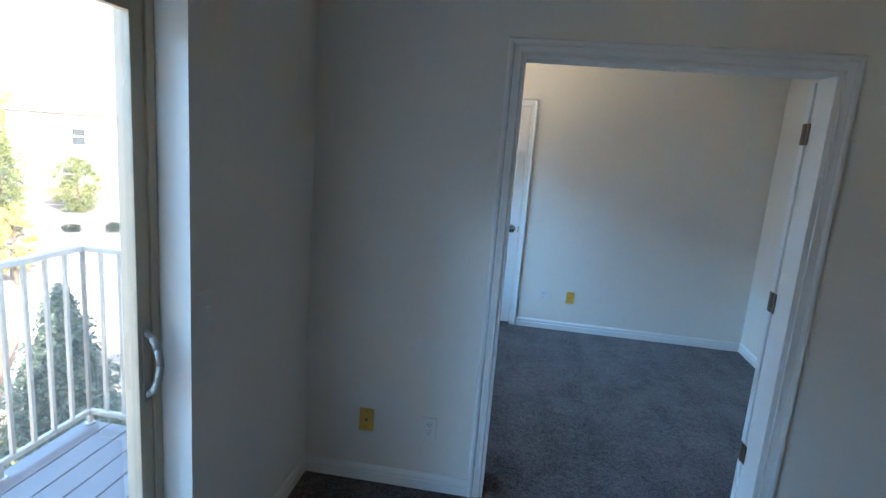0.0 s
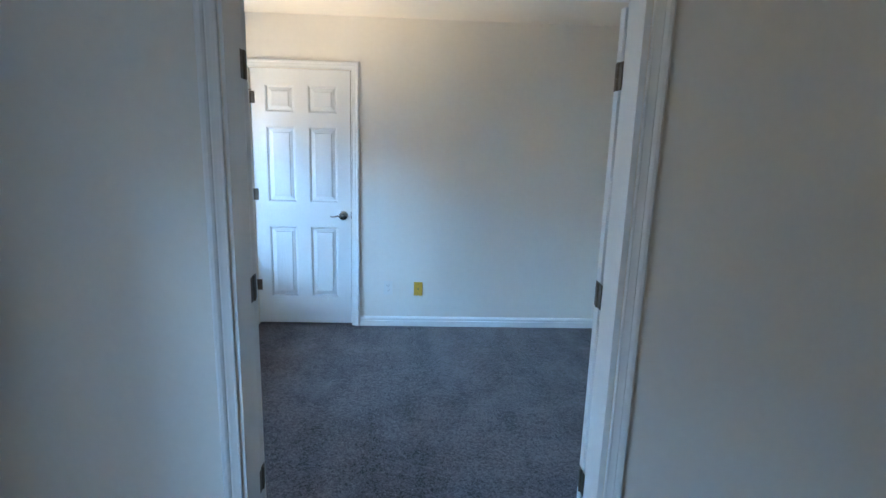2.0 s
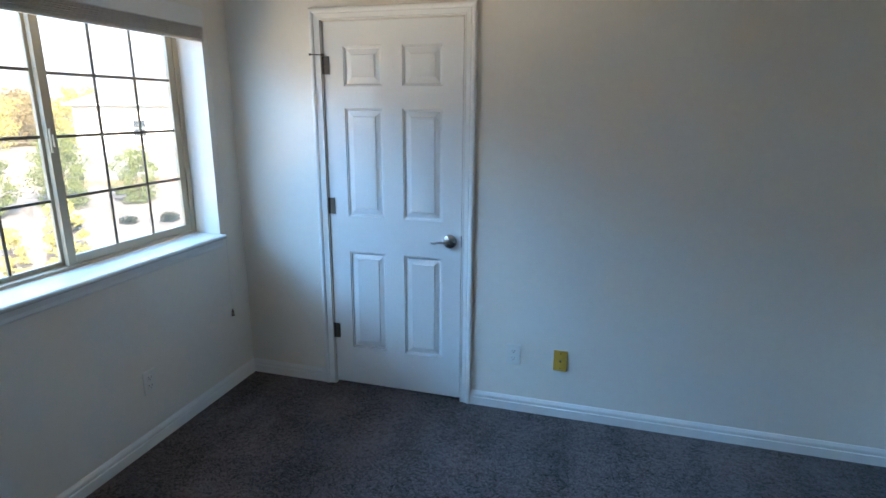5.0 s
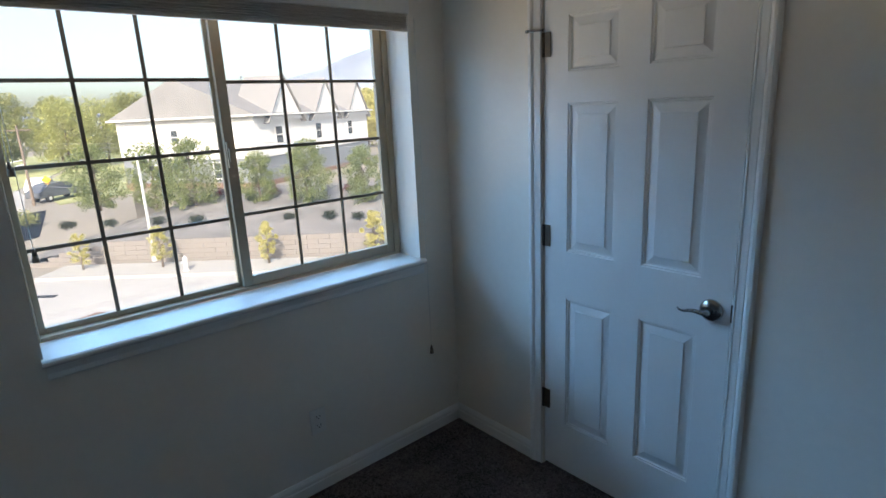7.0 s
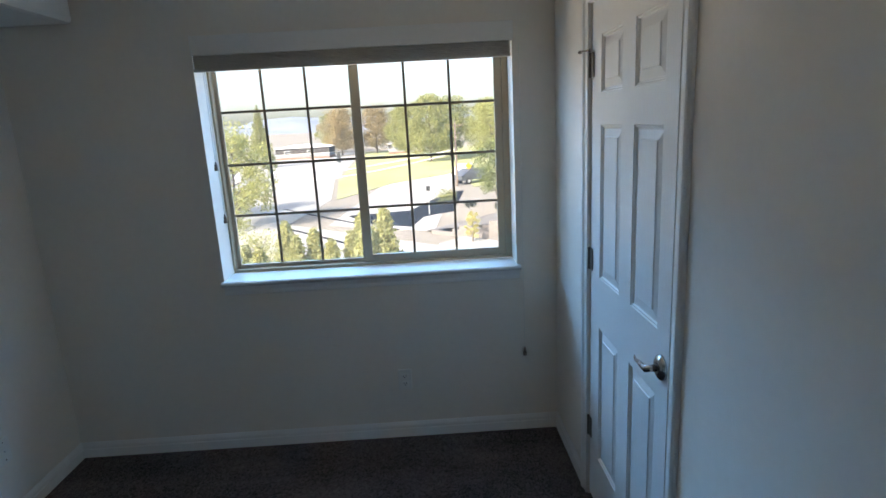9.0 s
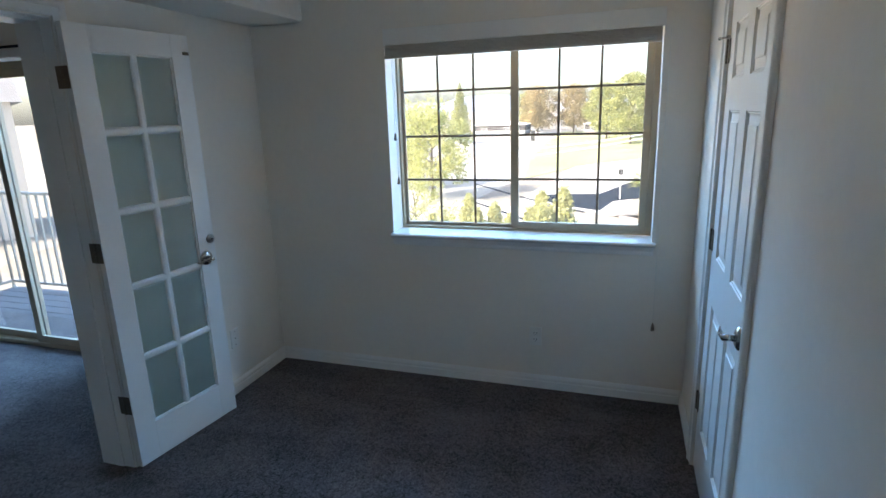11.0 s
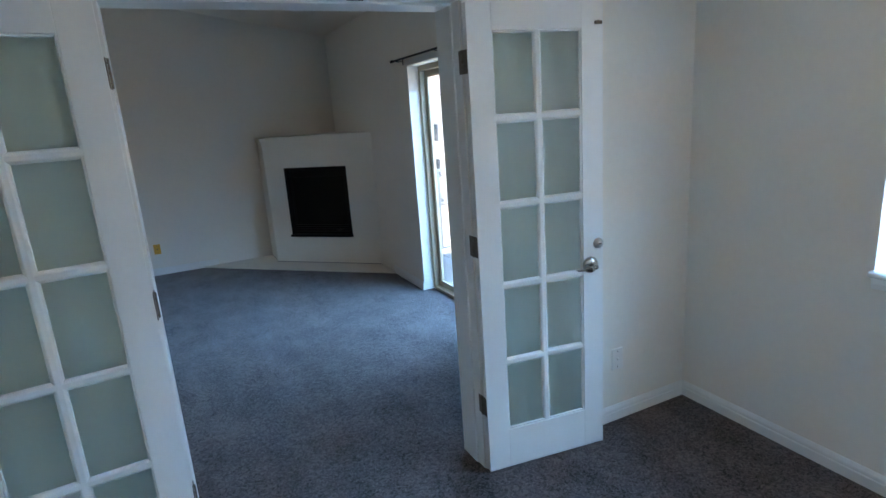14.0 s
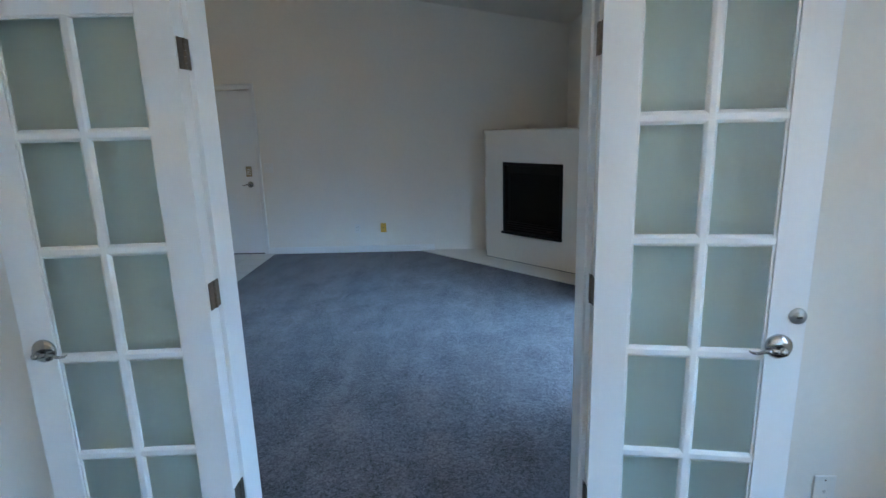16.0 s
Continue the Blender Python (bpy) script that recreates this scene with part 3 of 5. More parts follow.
# ---- plates ----
def plate(m, mat, holes, label, category, w=0.072, h=0.116):
    """A wall plate facing local +y; holes: duplex, coax, blank or switch."""
    t = thing({"duplex": "wall_outlet", "coax": "cable_outlet", "switch": "light_switch", "double": "light_switch"}[holes], m, label, category, kind="")
    bm = bmesh.new()
    box(bm, (-w / 2, 0, -h / 2), (w / 2, 0.006, h / 2), 0.003)
    part("cover", bm, mat, t)
    if holes == "duplex":
        for z in (-0.021, 0.021):
            bm = bmesh.new()
            box(bm, (-0.016, 0.005, z - 0.014), (0.016, 0.0085, z + 0.014), 0.004)
            sock = part("socket", bm, mat, t)
            bm = bmesh.new()
            box(bm, (-0.0085, 0.0085, z - 0.003), (-0.006, 0.0089, z + 0.007))
            box(bm, (0.006, 0.0085, z - 0.003), (0.0085, 0.0089, z + 0.006))
            tube(bm, (0, 0.0083, z - 0.008), (0, 0.0089, z - 0.008), 0.0028, 0.0028, 8)
            part("slots", bm, DARK, sock)
    elif holes == "coax":
        bm = bmesh.new()
        tube(bm, (0, 0.005, 0), (0, 0.015, 0), 0.006, 0.005, 10)
        part("connector", bm, HINGE if mat is BRASS_PLATE else mat, t)
        for z in (-0.042, 0.042):
            bm = bmesh.new()
            tube(bm, (0, 0.005, z), (0, 0.0072, z), 0.0035, 0.003, 8)
            part("screw", bm, HINGE, t)
    else:
        for x in ((0,) if holes == "switch" else (-0.023, 0.023)):
            bm = bmesh.new()
            box(bm, (x - 0.005, 0.005, -0.010), (x + 0.005, 0.016, 0.006), 0.002)
            part("toggle", bm, mat, t)
    return t


WHT, YEL = "white duplex outlet low on the wall", "yellowed brass cable plate low on the wall"
plate(pose(0.141, ON, 0.331, 0, 0, 180), WHITE_PLASTIC, "duplex", WHT, "outlet")
plate(pose(0.391, ON, 0.326, 0, 0, 180), BRASS_PLATE, "coax", YEL, "cable outlet")
plate(pose(-0.788, LN, 0.322, 0, 0, 180), BRASS_PLATE, "coax", YEL, "cable outlet")
plate(pose(-0.478, LN, 0.322, 0, 0, 180), WHITE_PLASTIC, "duplex", WHT, "outlet")
plate(pose(1.628, LN, 0.330, 0, 0, 180), WHITE_PLASTIC, "duplex", WHT, "outlet")
plate(pose(OW, 4.051, 0.331, 0, 0, -90), WHITE_PLASTIC, "duplex", WHT, "outlet")
plate(pose(-1.014, OS, 0.344), WHITE_PLASTIC, "coax", "white cable plate behind the open door", "cable outlet")
plate(pose(LW, 1.224, 1.107, 0, 0, -90), WHITE_PLASTIC, "switch", "white light switch beside the patio door", "light switch")
plate(pose(1.19, LS, 0.311), BRASS_PLATE, "coax", YEL, "cable outlet")
plate(pose(1.519, LS, 0.305), WHITE_PLASTIC, "duplex", WHT, "outlet")
plate(pose(2.587, LS, 1.10), WHITE_PLASTIC, "double", "white double light switch beside the entry door", "light switch", 0.116, 0.116)

# ---- corner fireplace ----
FA, FB = Vector((-0.10, -2.49, 0)), Vector((LW, -1.49, 0))
along = (FB - FA).normalized()
out = Vector((-along.y, along.x, 0))
if out.y < 0:
    out = -out
fire_turn = Matrix(((along.x, out.x, 0, FA.x), (along.y, out.y, 0, FA.y), (0, 0, 1, 0), (0, 0, 0, 1)))
FL = (FB - FA).length
fire = thing("corner_fireplace", Matrix(), "white corner fireplace with a black gas firebox", "fireplace", kind="structure")


def fp(u, v, z):
    return fire_turn @ Vector((u, v, z))


bm = bmesh.new()
foot = [FA, FB, Vector((LW, LS, 0)), Vector((FA.x, LS, 0))]
lo = [bm.verts.new((p.x, p.y, 0.02)) for p in foot]
hi = [bm.verts.new((p.x, p.y, 1.455)) for p in foot]
B0, B1, BZ0, BZ1 = 0.265, 1.055, 0.345, 1.135
hole = [bm.verts.new(fp(u, 0, z)) for u, z in ((B0, BZ0), (B1, BZ0), (B1, BZ1), (B0, BZ1))]
back = [bm.verts.new(fp(u, -0.12, z)) for u, z in ((B0, BZ0), (B1, BZ0), (B1, BZ1), (B0, BZ1))]
front = [lo[0], lo[1], hi[1], hi[0]]
for i in range(4):
    bm.faces.new((front[i], front[(i + 1) % 4], hole[(i + 1) % 4], hole[i]))
    bm.faces.new((hole[i], hole[(i + 1) % 4], back[(i + 1) % 4], back[i]))
bm.faces.new(back)
for i in (1, 2, 3):
    bm.faces.new((lo[i], lo[(i + 1) % 4], hi[(i + 1) % 4], hi[i]))
bm.faces.new(hi)
bmesh.ops.recalc_face_normals(bm, faces=bm.faces[:])
part("chase", bm, PAINT, fire)
bm = bmesh.new()
a, b = FA + out * 0.012 - along * 0.012, FB + out * 0.012
strip(bm, [(a.x, a.y), (b.x, b.y), (LW, LS), (a.x, LS)], [lambda u, v: (u, v, 1.455), lambda u, v: (u, v, 1.49)])
part("mantel_shelf", bm, PAINT, fire)


def fbox(name, lo, hi, mat, parent, bevel=0.003, label=""):
    bm = bmesh.new()
    box(bm, lo, hi, bevel)
    bm.transform(fire_turn)
    return part(name, bm, mat, parent, label)


body = fbox("firebox", (B0 + 0.002, -0.118, BZ0 + 0.002), (B1 - 0.002, -0.06, BZ1 - 0.002), BLACK_METAL, fire, 0.002, "black metal firebox")
fbox("glass_front", (B0 + 0.06, -0.058, BZ0 + 0.14), (B1 - 0.06, -0.05, BZ1 - 0.11), FIREGLASS, body, 0.001, "dark glass front")
fbox("surround", (B0 - 0.006, -0.05, BZ1 - 0.03), (B1 + 0.006, 0.010, BZ1 + 0.006), BLACK_METAL, body)
fbox("surround", (B0 - 0.006, -0.05, BZ0), (B0 + 0.03, 0.010, BZ1 - 0.03), BLACK_METAL, body)
fbox("surround", (B1 - 0.03, -0.05, BZ0), (B1 + 0.006, 0.010, BZ1 - 0.03), BLACK_METAL, body)
fbox("hood", (B0 + 0.03, -0.05, BZ1 - 0.11), (B1 - 0.03, -0.02, BZ1 - 0.03), BLACK_METAL, body)
for k in range(4):
    fbox("louvre", (B0 + 0.03, -0.05, BZ0 + 0.03 + 0.026 * k), (B1 - 0.03, -0.018, BZ0 + 0.045 + 0.026 * k), BLACK_METAL, body, 0.002)
fbox("ledge", (B0 - 0.012, -0.05, BZ0 - 0.012), (B1 + 0.012, 0.035, BZ0 + 0.014), BLACK_METAL, body)
fbox("badge", (B1 - 0.2, -0.018, BZ0 + 0.06), (B1 - 0.12, -0.015, BZ0 + 0.075), NICKEL, body, 0.001)

# flush tiled hearth
hearth = thing("hearth", Matrix(), "cream tiled hearth flush with the carpet", "hearth", kind="structure")
HD = 0.30
wall_v = lambda u: max(u, (LS + 0.001 - FA.y - along.y * u) / out.y) if u < 0 else 0.0
us = [-0.87, -0.58, -0.29, 0.0, 0.27, 0.54, 0.81, 1.08, FL, FL + 0.29]
for u0, u1 in zip(us, us[1:]):
    e = u1 - 0.004
    corners = []
    for u, v in ((u0, min(wall_v(u0), HD - 0.004)), (e, min(wall_v(e), HD - 0.004)), (e, HD), (u0, HD)):
        q = fp(u, v, 0)
        corners.append((max(q.x, LW + 0.001), q.y))
    if u0 >= FL - 0.001:
        corners[0], corners[1] = (LW + 0.001, fp(u0, 0, 0).y + 0.002), (LW + 0.001, fp(e, HD, 0).y - 0.005)
    bm = bmesh.new()
    strip(bm, corners, [lambda u, v: (u, v, 0.0), lambda u, v: (u, v, 0.014)])
    part("tile", bm, HEARTH, hearth)

# ---- patio door ----
pat = thing("patio_door", pose(0, 0, 0), "tan-framed sliding glass patio door, closed", "patio door", kind="structure")
bars(pat, "door_frame", VINYL, [((-1.302, PY0, 0.0), (-1.20, PY0 + 0.035, PH)), ((-1.302, PY1 - 0.035, 0.0), (-1.20, PY1, PH)),
                                ((-1.29, PY0 + 0.035, PH - 0.045), (-1.20, PY1 - 0.035, PH)), ((-1.29, PY0 + 0.035, 0.0), (-1.20, PY1 - 0.035, 0.03))])
PM = 0.34


def slider(y0, y1, x):
    fw = 0.055
    bars(pat, "stile", VINYL, [((x, y0, 0.03), (x + 0.03, y0 + fw, PH - 0.045)), ((x, y1 - fw, 0.03), (x + 0.03, y1, PH - 0.045))])
    bars(pat, "rail", VINYL, [((x, y0 + fw, 0.03), (x + 0.03, y1 - fw, 0.03 + fw)), ((x, y0 + fw, PH - 0.045 - fw), (x + 0.03, y1 - fw, PH - 0.045))])
    bm = bmesh.new()
    box(bm, (x + 0.013, y0 + fw - 0.004, 0.03 + fw - 0.004), (x + 0.017, y1 - fw + 0.004, PH - 0.041 - fw))
    g = part("pane", bm, GLASS, pat, "clear glass pane")
    g.visible_shadow = False


slider(PY0 + 0.035, PM + 0.03, -1.275)
slider(PM - 0.03, PY1 - 0.035, -1.238)
bm = bmesh.new()
hy = PY1 - 0.06
bar(bm, [(-1.208, hy, 0.86), (-1.185, hy, 0.875), (-1.168, hy, 0.91), (-1.163, hy + 0.004, 0.96), (-1.168, hy, 1.01), (-1.185, hy, 1.045), (-1.208, hy, 1.06)], 0.011, 10)
box(bm, (-1.209, hy - 0.016, 0.84), (-1.203, hy + 0.016, 1.08), 0.003)
part("handle", bm, RAIL, pat, "cream pull handle", True)

bm = bmesh.new()
box(bm, (LW, PY0 - 0.004, PH + 0.004), (LW + 0.016, PY1 + 0.004, PH + 0.05), 0.003)
tagged(part("patio_head_board", bm, TRIM), "white painted board above the patio door", "trim board", kind="structure")

# curtain rod
rod = thing("curtain_rod", pose(-1.035, 0.4, 2.11), "black curtain rod with no curtain above the patio door", "curtain rod")
bm = bmesh.new()
tube(bm, (0, -0.93, 0), (0, 0.85, 0), 0.0085, 0.0085, 12)
part("pole", bm, BLACK_METAL, rod, "", True)
for y in (-0.94, 0.86):
    bm = bmesh.new()
    tube(bm, (0, y - 0.022, 0), (0, y + 0.022, 0), 0.013, 0.012, 12)
    part("finial", bm, BLACK_METAL, rod, "", True)
for y in (-0.84, -0.06, 0.76):
    bm = bmesh.new()
    bar(bm, [(-0.063, y, -0.012), (-0.02, y, -0.012), (0, y, -0.011)], 0.004)
    box(bm, (-0.0645, y - 0.009, -0.04), (-0.0605, y + 0.009, 0.015), 0.001)
    part("bracket", bm, BLACK_METAL, rod)

# ---- balcony ----
BX0, BX1, BY0, BY1, BZ = -2.55, -1.31, -1.88, 2.38, -0.10
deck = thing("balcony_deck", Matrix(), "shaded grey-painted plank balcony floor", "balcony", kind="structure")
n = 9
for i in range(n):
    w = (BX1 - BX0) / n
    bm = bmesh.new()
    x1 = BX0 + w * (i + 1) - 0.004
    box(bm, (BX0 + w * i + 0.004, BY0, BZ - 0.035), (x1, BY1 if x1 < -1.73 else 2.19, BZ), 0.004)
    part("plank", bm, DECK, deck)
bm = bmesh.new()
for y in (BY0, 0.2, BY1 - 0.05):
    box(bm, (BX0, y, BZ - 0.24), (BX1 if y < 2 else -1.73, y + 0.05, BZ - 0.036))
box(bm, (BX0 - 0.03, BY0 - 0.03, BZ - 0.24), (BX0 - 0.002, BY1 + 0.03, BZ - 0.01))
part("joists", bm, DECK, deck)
railing = thing("balcony_railing", Matrix(), "cream-painted metal balcony railing", "railing", kind="structure")
RT, RB = 0.955, -0.02


def rail_run(a, b, n):
    a, b = Vector(a), Vector(b)
    d = (b - a).normalized()
    for z, hw, hh, nm in ((RT, 0.022, 0.016, "top_rail"), (RB, 0.014, 0.014, "bottom_rail")):
        bm = bmesh.new()
        q = Vector((-d.y, d.x, 0)) * hw
        prof = [(-1, -1), (1, -1), (1, 0.6), (0.6, 1), (-0.6, 1), (-1, 0.6)]
        strip(bm, prof, [lambda u, v: (a.x + q.x * u, a.y + q.y * u, z + hh * v), lambda u, v: (b.x + q.x * u, b.y + q.y * u, z + hh * v)])
        part(nm, bm, RAIL, railing)
    bal = bmesh.new()
    box(bal, (-0.010, -0.010, RB), (0.010, 0.010, RT - 0.012), 0.002)
    me = mesh_of("baluster", bal, RAIL)
    for i in range(n + 1):
        p = a.lerp(b, i / n)
        ob = new("baluster", me)
        ob.matrix_basis = pose(p.x, p.y, 0)
        ob.parent = railing


rail_run((BX0 + 0.03, BY0 + 0.03, 0), (BX0 + 0.03, BY1 - 0.03, 0), 34)
rail_run((BX0 + 0.03, BY1 - 0.03, 0), (-1.73, BY1 - 0.03, 0), 7)
rail_run((BX0 + 0.03, BY0 + 0.03, 0), (BX1, BY0 + 0.03, 0), 10)
for y in (BY0 + 0.03, -0.4, 0.5, 1.78, BY1 - 0.03):
    bm = bmesh.new()
    box(bm, (BX0 + 0.018, y - 0.012, BZ), (BX0 + 0.042, y + 0.012, RB), 0.002)
    tube(bm, (BX0 + 0.03, y, BZ), (BX0 + 0.03, y, BZ + 0.008), 0.03, 0.028, 14)
    part("foot", bm, RAIL, railing)

# the rest of the apartment house, below and beside the rooms
STUCCO = material("stucco", (0.55, 0.50, 0.42), 0.9, 0, 0.08, 0.6, 20, 0.3, 60)
GZ = -5.6
solid("apartment_house_own", [((-1.30, -14, GZ), (12, 14, -0.31)), ((4.57, -14, -0.31), (12, 14, 4.2)), ((-1.30, -14, -0.31), (4.57, -3.11, 4.2)), ((-1.72, 5.61, -0.31), (4.57, 14, 4.2)), ((2.13, 2.30, -0.31), (4.57, 5.61, 2.9))], STUCCO, "beige stucco body of the same apartment house", "building")

# ---- ground, road and slope ----
EARTH = material("ground_earth", (0.24, 0.215, 0.18), 0.95, 0, 0.3, 0.05, 2)
CONCRETE = material("concrete", (0.34, 0.33, 0.31), 0.85, 0, 0.1, 0.4, 8, 0.2, 30, per_object=0.2)
# blue-black tone: the shadow on the junction is put into this colour
SHADOW_ASPHALT = material("asphalt", (0.017, 0.021, 0.030), 0.95, 0, 0.2, 0.3, 12, 0.3, 40, spec=0.05)
OLD_ASPHALT = material("worn_asphalt", (0.36, 0.35, 0.335), 0.9, 0, 0.12, 0.2, 6, 0.3, 40)
GRASS = material("lawn", (0.22, 0.25, 0.10), 0.95, 0, 0.3, 0.15, 6, 0.5, 12, tint=(0.34, 0.34, 0.16))
MULCH = material("rock_mulch", (0.12, 0.113, 0.108), 0.95, 0, 0.35, 0.5, 3.5, 0.6, 6, tint=(0.20, 0.188, 0.18))
BLOCK = material("wall_block", (0.20, 0.18, 0.165), 0.9, 0, 0.08, 1, 12, 0.3, 30, per_object=0.15)
solid("ground", [((-3000, -3000, GZ - 1), (3000, 3000, GZ))], EARTH, "dry earth and lawn reaching the horizon", "ground")
P0, SD, SN = Vector((-35.0, 5.1, 0)), Vector((0.684, 0.730, 0)), Vector((-0.730, 0.684, 0))


def street(s, v, z=0.0):
    return P0 + SD * s + SN * v + Vector((0, 0, z))


def slab(name, corners, z0, z1, mat, label, category):
    bm = bmesh.new()
    strip(bm, [(p[0], p[1]) for p in corners], [lambda u, v: (u, v, z0), lambda u, v: (u, v, z1)])
    return tagged(part(name, bm, mat), label, category, kind="structure")


def along_street(name, s0, s1, v0, v1, z0, z1, mat, label, category):
    return slab(name, [street(s0, v0), street(s1, v0), street(s1, v1), street(s0, v1)], z0, z1, mat, label, category)


along_street("road", -60, 110, -11.0, -2.6, GZ - 0.1, GZ + 0.02, OLD_ASPHALT, "worn pale asphalt road", "road")
along_street("kerb", 2, 110, -2.6, -2.4, GZ - 0.1, GZ + 0.17, CONCRETE, "concrete kerb", "kerb")
along_street("pavement", 2, 110, -2.4, -0.3, GZ - 0.1, GZ + 0.15, CONCRETE, "pale concrete pavement under the wall", "pavement")
along_street("kerb", -30, 110, -11.25, -11.0, GZ - 0.1, GZ + 0.17, CONCRETE, "concrete kerb", "kerb")
along_street("pavement", -30, 110, -13.2, -11.25, GZ - 0.1, GZ + 0.15, CONCRETE, "pale concrete pavement", "pavement")
slab("road_side", [(-36.5, 4.6), (-41.5, -3.5), (-75, -1.0), (-150, -3), (-150, 5), (-75, 8.0), (-58, 6.6)], GZ - 0.1, GZ + 0.03, OLD_ASPHALT, "worn pale asphalt side street", "road")
# cast shadow on the junction, laid down as a dark slab
slab("road_shadow", [(-45.5, -2.6), (-40.8, -0.3), (-38.6, 3.0), (-42.8, 3.8), (-45.0, 6.3), (-59, 8.2), (-58, 6.3), (-46.6, 2.7)], GZ - 0.1, GZ + 0.045, SHADOW_ASPHALT, "dark wedge of shadow at the junction, put into the asphalt colour", "road")
slab("park_lawn", [(-57, -5.3), (-80, -8.5), (-170, -14), (-170, 30), (-104, 14.5), (-80, 7.2), (-71, -0.2)], GZ - 0.1, GZ + 0.06, GRASS, "sunlit park lawn", "lawn")
slab("paved_forecourt", [(-43, -7), (-44, -30), (-50, -80), (-200, -80), (-170, -14.6), (-80, -9.1), (-57, -5.9)], GZ - 0.1, GZ + 0.035, CONCRETE, "pale sunlit concrete forecourt beyond the junction", "pavement")
# first two strips draw the gutter's shadow in dark colour, last two a seam
for a, b in (((-52.0, -9.6), (-40.4, -0.6)), ((-40.4, -0.6), (-37.9, 2.0)), ((-41.5, -7.1), (-33.9, -1.1)), ((-33.9, -1.1), (-28.0, 5.2))):
    a, b = Vector((*a, 0)), Vector((*b, 0))
    w = Vector((-(b - a).y, (b - a).x, 0)).normalized() * 0.13
    slab("gutter_shadow_and_seam", [a - w, b - w, b + w, a + w], GZ - 0.05, GZ + 0.05, SHADOW_ASPHALT, "dark line in the road, drawn for gutter shadow and sealed seam", "road seam")
slab("verge_lawn", [(-62, 9.6), (-80, 9.2), (-104, 15.2), (-168, 31), (-150, 60), (-75, 50)], GZ - 0.1, GZ + 0.06, GRASS, "sunlit lawn beside the side street", "lawn")
slab("yard_lawn", [(-4, -14), (-22, -14), (-14, 8), (-4, 16)], GZ - 0.1, GZ + 0.04, GRASS, "lawn below the balcony", "lawn")

bm = bmesh.new()
NS, NV = 60, 14
grid = [[None] * (NV + 1) for _ in range(NS + 1)]
for i in range(NS + 1):
    for j in range(NV + 1):
        s, v = -2 + 80 * i / NS, 0.32 + 13 * j / NV
        z = -4.4 + 1.0 * min(1, j / NV * 1.25) + 0.10 * noise.noise((s * 0.7, v * 0.7, 0))
        rise = min(1.0, (s + 2) / 7.0)
        grid[i][j] = bm.verts.new(street(s, v, GZ + 0.06 + (z - GZ - 0.06) * rise))
for i in range(NS):
    for j in range(NV):
        bm.faces.new((grid[i][j], grid[i + 1][j], grid[i + 1][j + 1], grid[i][j + 1]))
tagged(part("planted_slope", bm, MULCH, None, "", True), "grey rock-mulch slope behind the wall", "slope", kind="structure")
solid_pts = [street(-2, 13), street(78, 13), street(78, 60), street(-2, 60)]
slab("house_lot", solid_pts, GZ - 0.1, -3.42, EARTH, "raised house lot", "ground")

retaining = thing("retaining_wall", Matrix(), "tan block retaining wall along the pavement", "wall", kind="structure")
blk = bmesh.new()
box(blk, (0.01, -0.3, 0), (1.195, 0, 0.247), 0.008)
bme = mesh_of("block", blk, BLOCK)
rot = math.degrees(math.atan2(SD.y, SD.x))
for k in range(5):
    for i in range(52):
        if i < k:
            continue
        p = street(-1 + 1.2 * i + (0.6 if k % 2 else 0), 0.3 + 0.02 * k)
        ob = new("block", bme)
        ob.matrix_basis = pose(p.x, p.y, GZ + 0.25 * k, 0, 0, rot)
        ob.parent = retaining


# ---- plants ----
def leaf_material(name, a, b):
    m = bpy.data.materials.new(name)
    m.use_nodes = True
    nt = m.node_tree
    bs = nt.nodes["Principled BSDF"]
    bs.inputs["Roughness"].default_value = 0.7
    bs.inputs["Specular IOR Level"].default_value = 0.2
    geo = nt.nodes.new("ShaderNodeNewGeometry")
    mix = nt.nodes.new("ShaderNodeMix")
    mix.data_type = "RGBA"
    mix.inputs["A"].default_value, mix.inputs["B"].default_value = (*a, 1), (*b, 1)
    nt.links.new(geo.outputs["Random Per Island"], mix.inputs["Factor"])
    nt.links.new(mix.outputs["Result"], bs.inputs["Base Color"])
    tr = nt.nodes.new("ShaderNodeBsdfTranslucent")
    nt.links.new(mix.outputs["Result"], tr.inputs["Color"])
    ms = nt.nodes.new("ShaderNodeMixShader")
    ms.inputs[0].default_value = 0.55
    nt.links.new(bs.outputs[0], ms.inputs[1])
    nt.links.new(tr.outputs[0], ms.inputs[2])
    nt.links.new(ms.outputs[0], nt.nodes["Material Output"].inputs["Surface"])
    return m


BARK = material("bark", (0.12, 0.09, 0.065), 0.95, 0, 0.3, 4, 30, 0.6, 30)
GREEN = leaf_material("green_leaves", (0.16, 0.20, 0.07), (0.33, 0.36, 0.14))
OLIVE = leaf_material("olive_leaves", (0.25, 0.26, 0.10), (0.44, 0.44, 0.18))
YELLOW = leaf_material("yellow_leaves", (0.44, 0.40, 0.12), (0.64, 0.59, 0.24))
YGREEN = leaf_material("yellow_green_leaves", (0.32, 0.34, 0.11), (0.55, 0.54, 0.22))
RUSSET = leaf_material("russet_leaves", (0.29, 0.235, 0.125), (0.47, 0.38, 0.20))
SPRUCE = leaf_material("spruce_needles", (0.10, 0.14, 0.10), (0.24, 0.29, 0.23))
DARKGREEN = leaf_material("dark_shrub_leaves", (0.025, 0.035, 0.02), (0.05, 0.065, 0.03))
HEDGE = leaf_material("hedge_leaves", (0.36, 0.36, 0.14), (0.62, 0.60, 0.30))
RED = leaf_material("red_shrub_leaves", (0.12, 0.02, 0.02), (0.2, 0.05, 0.04))


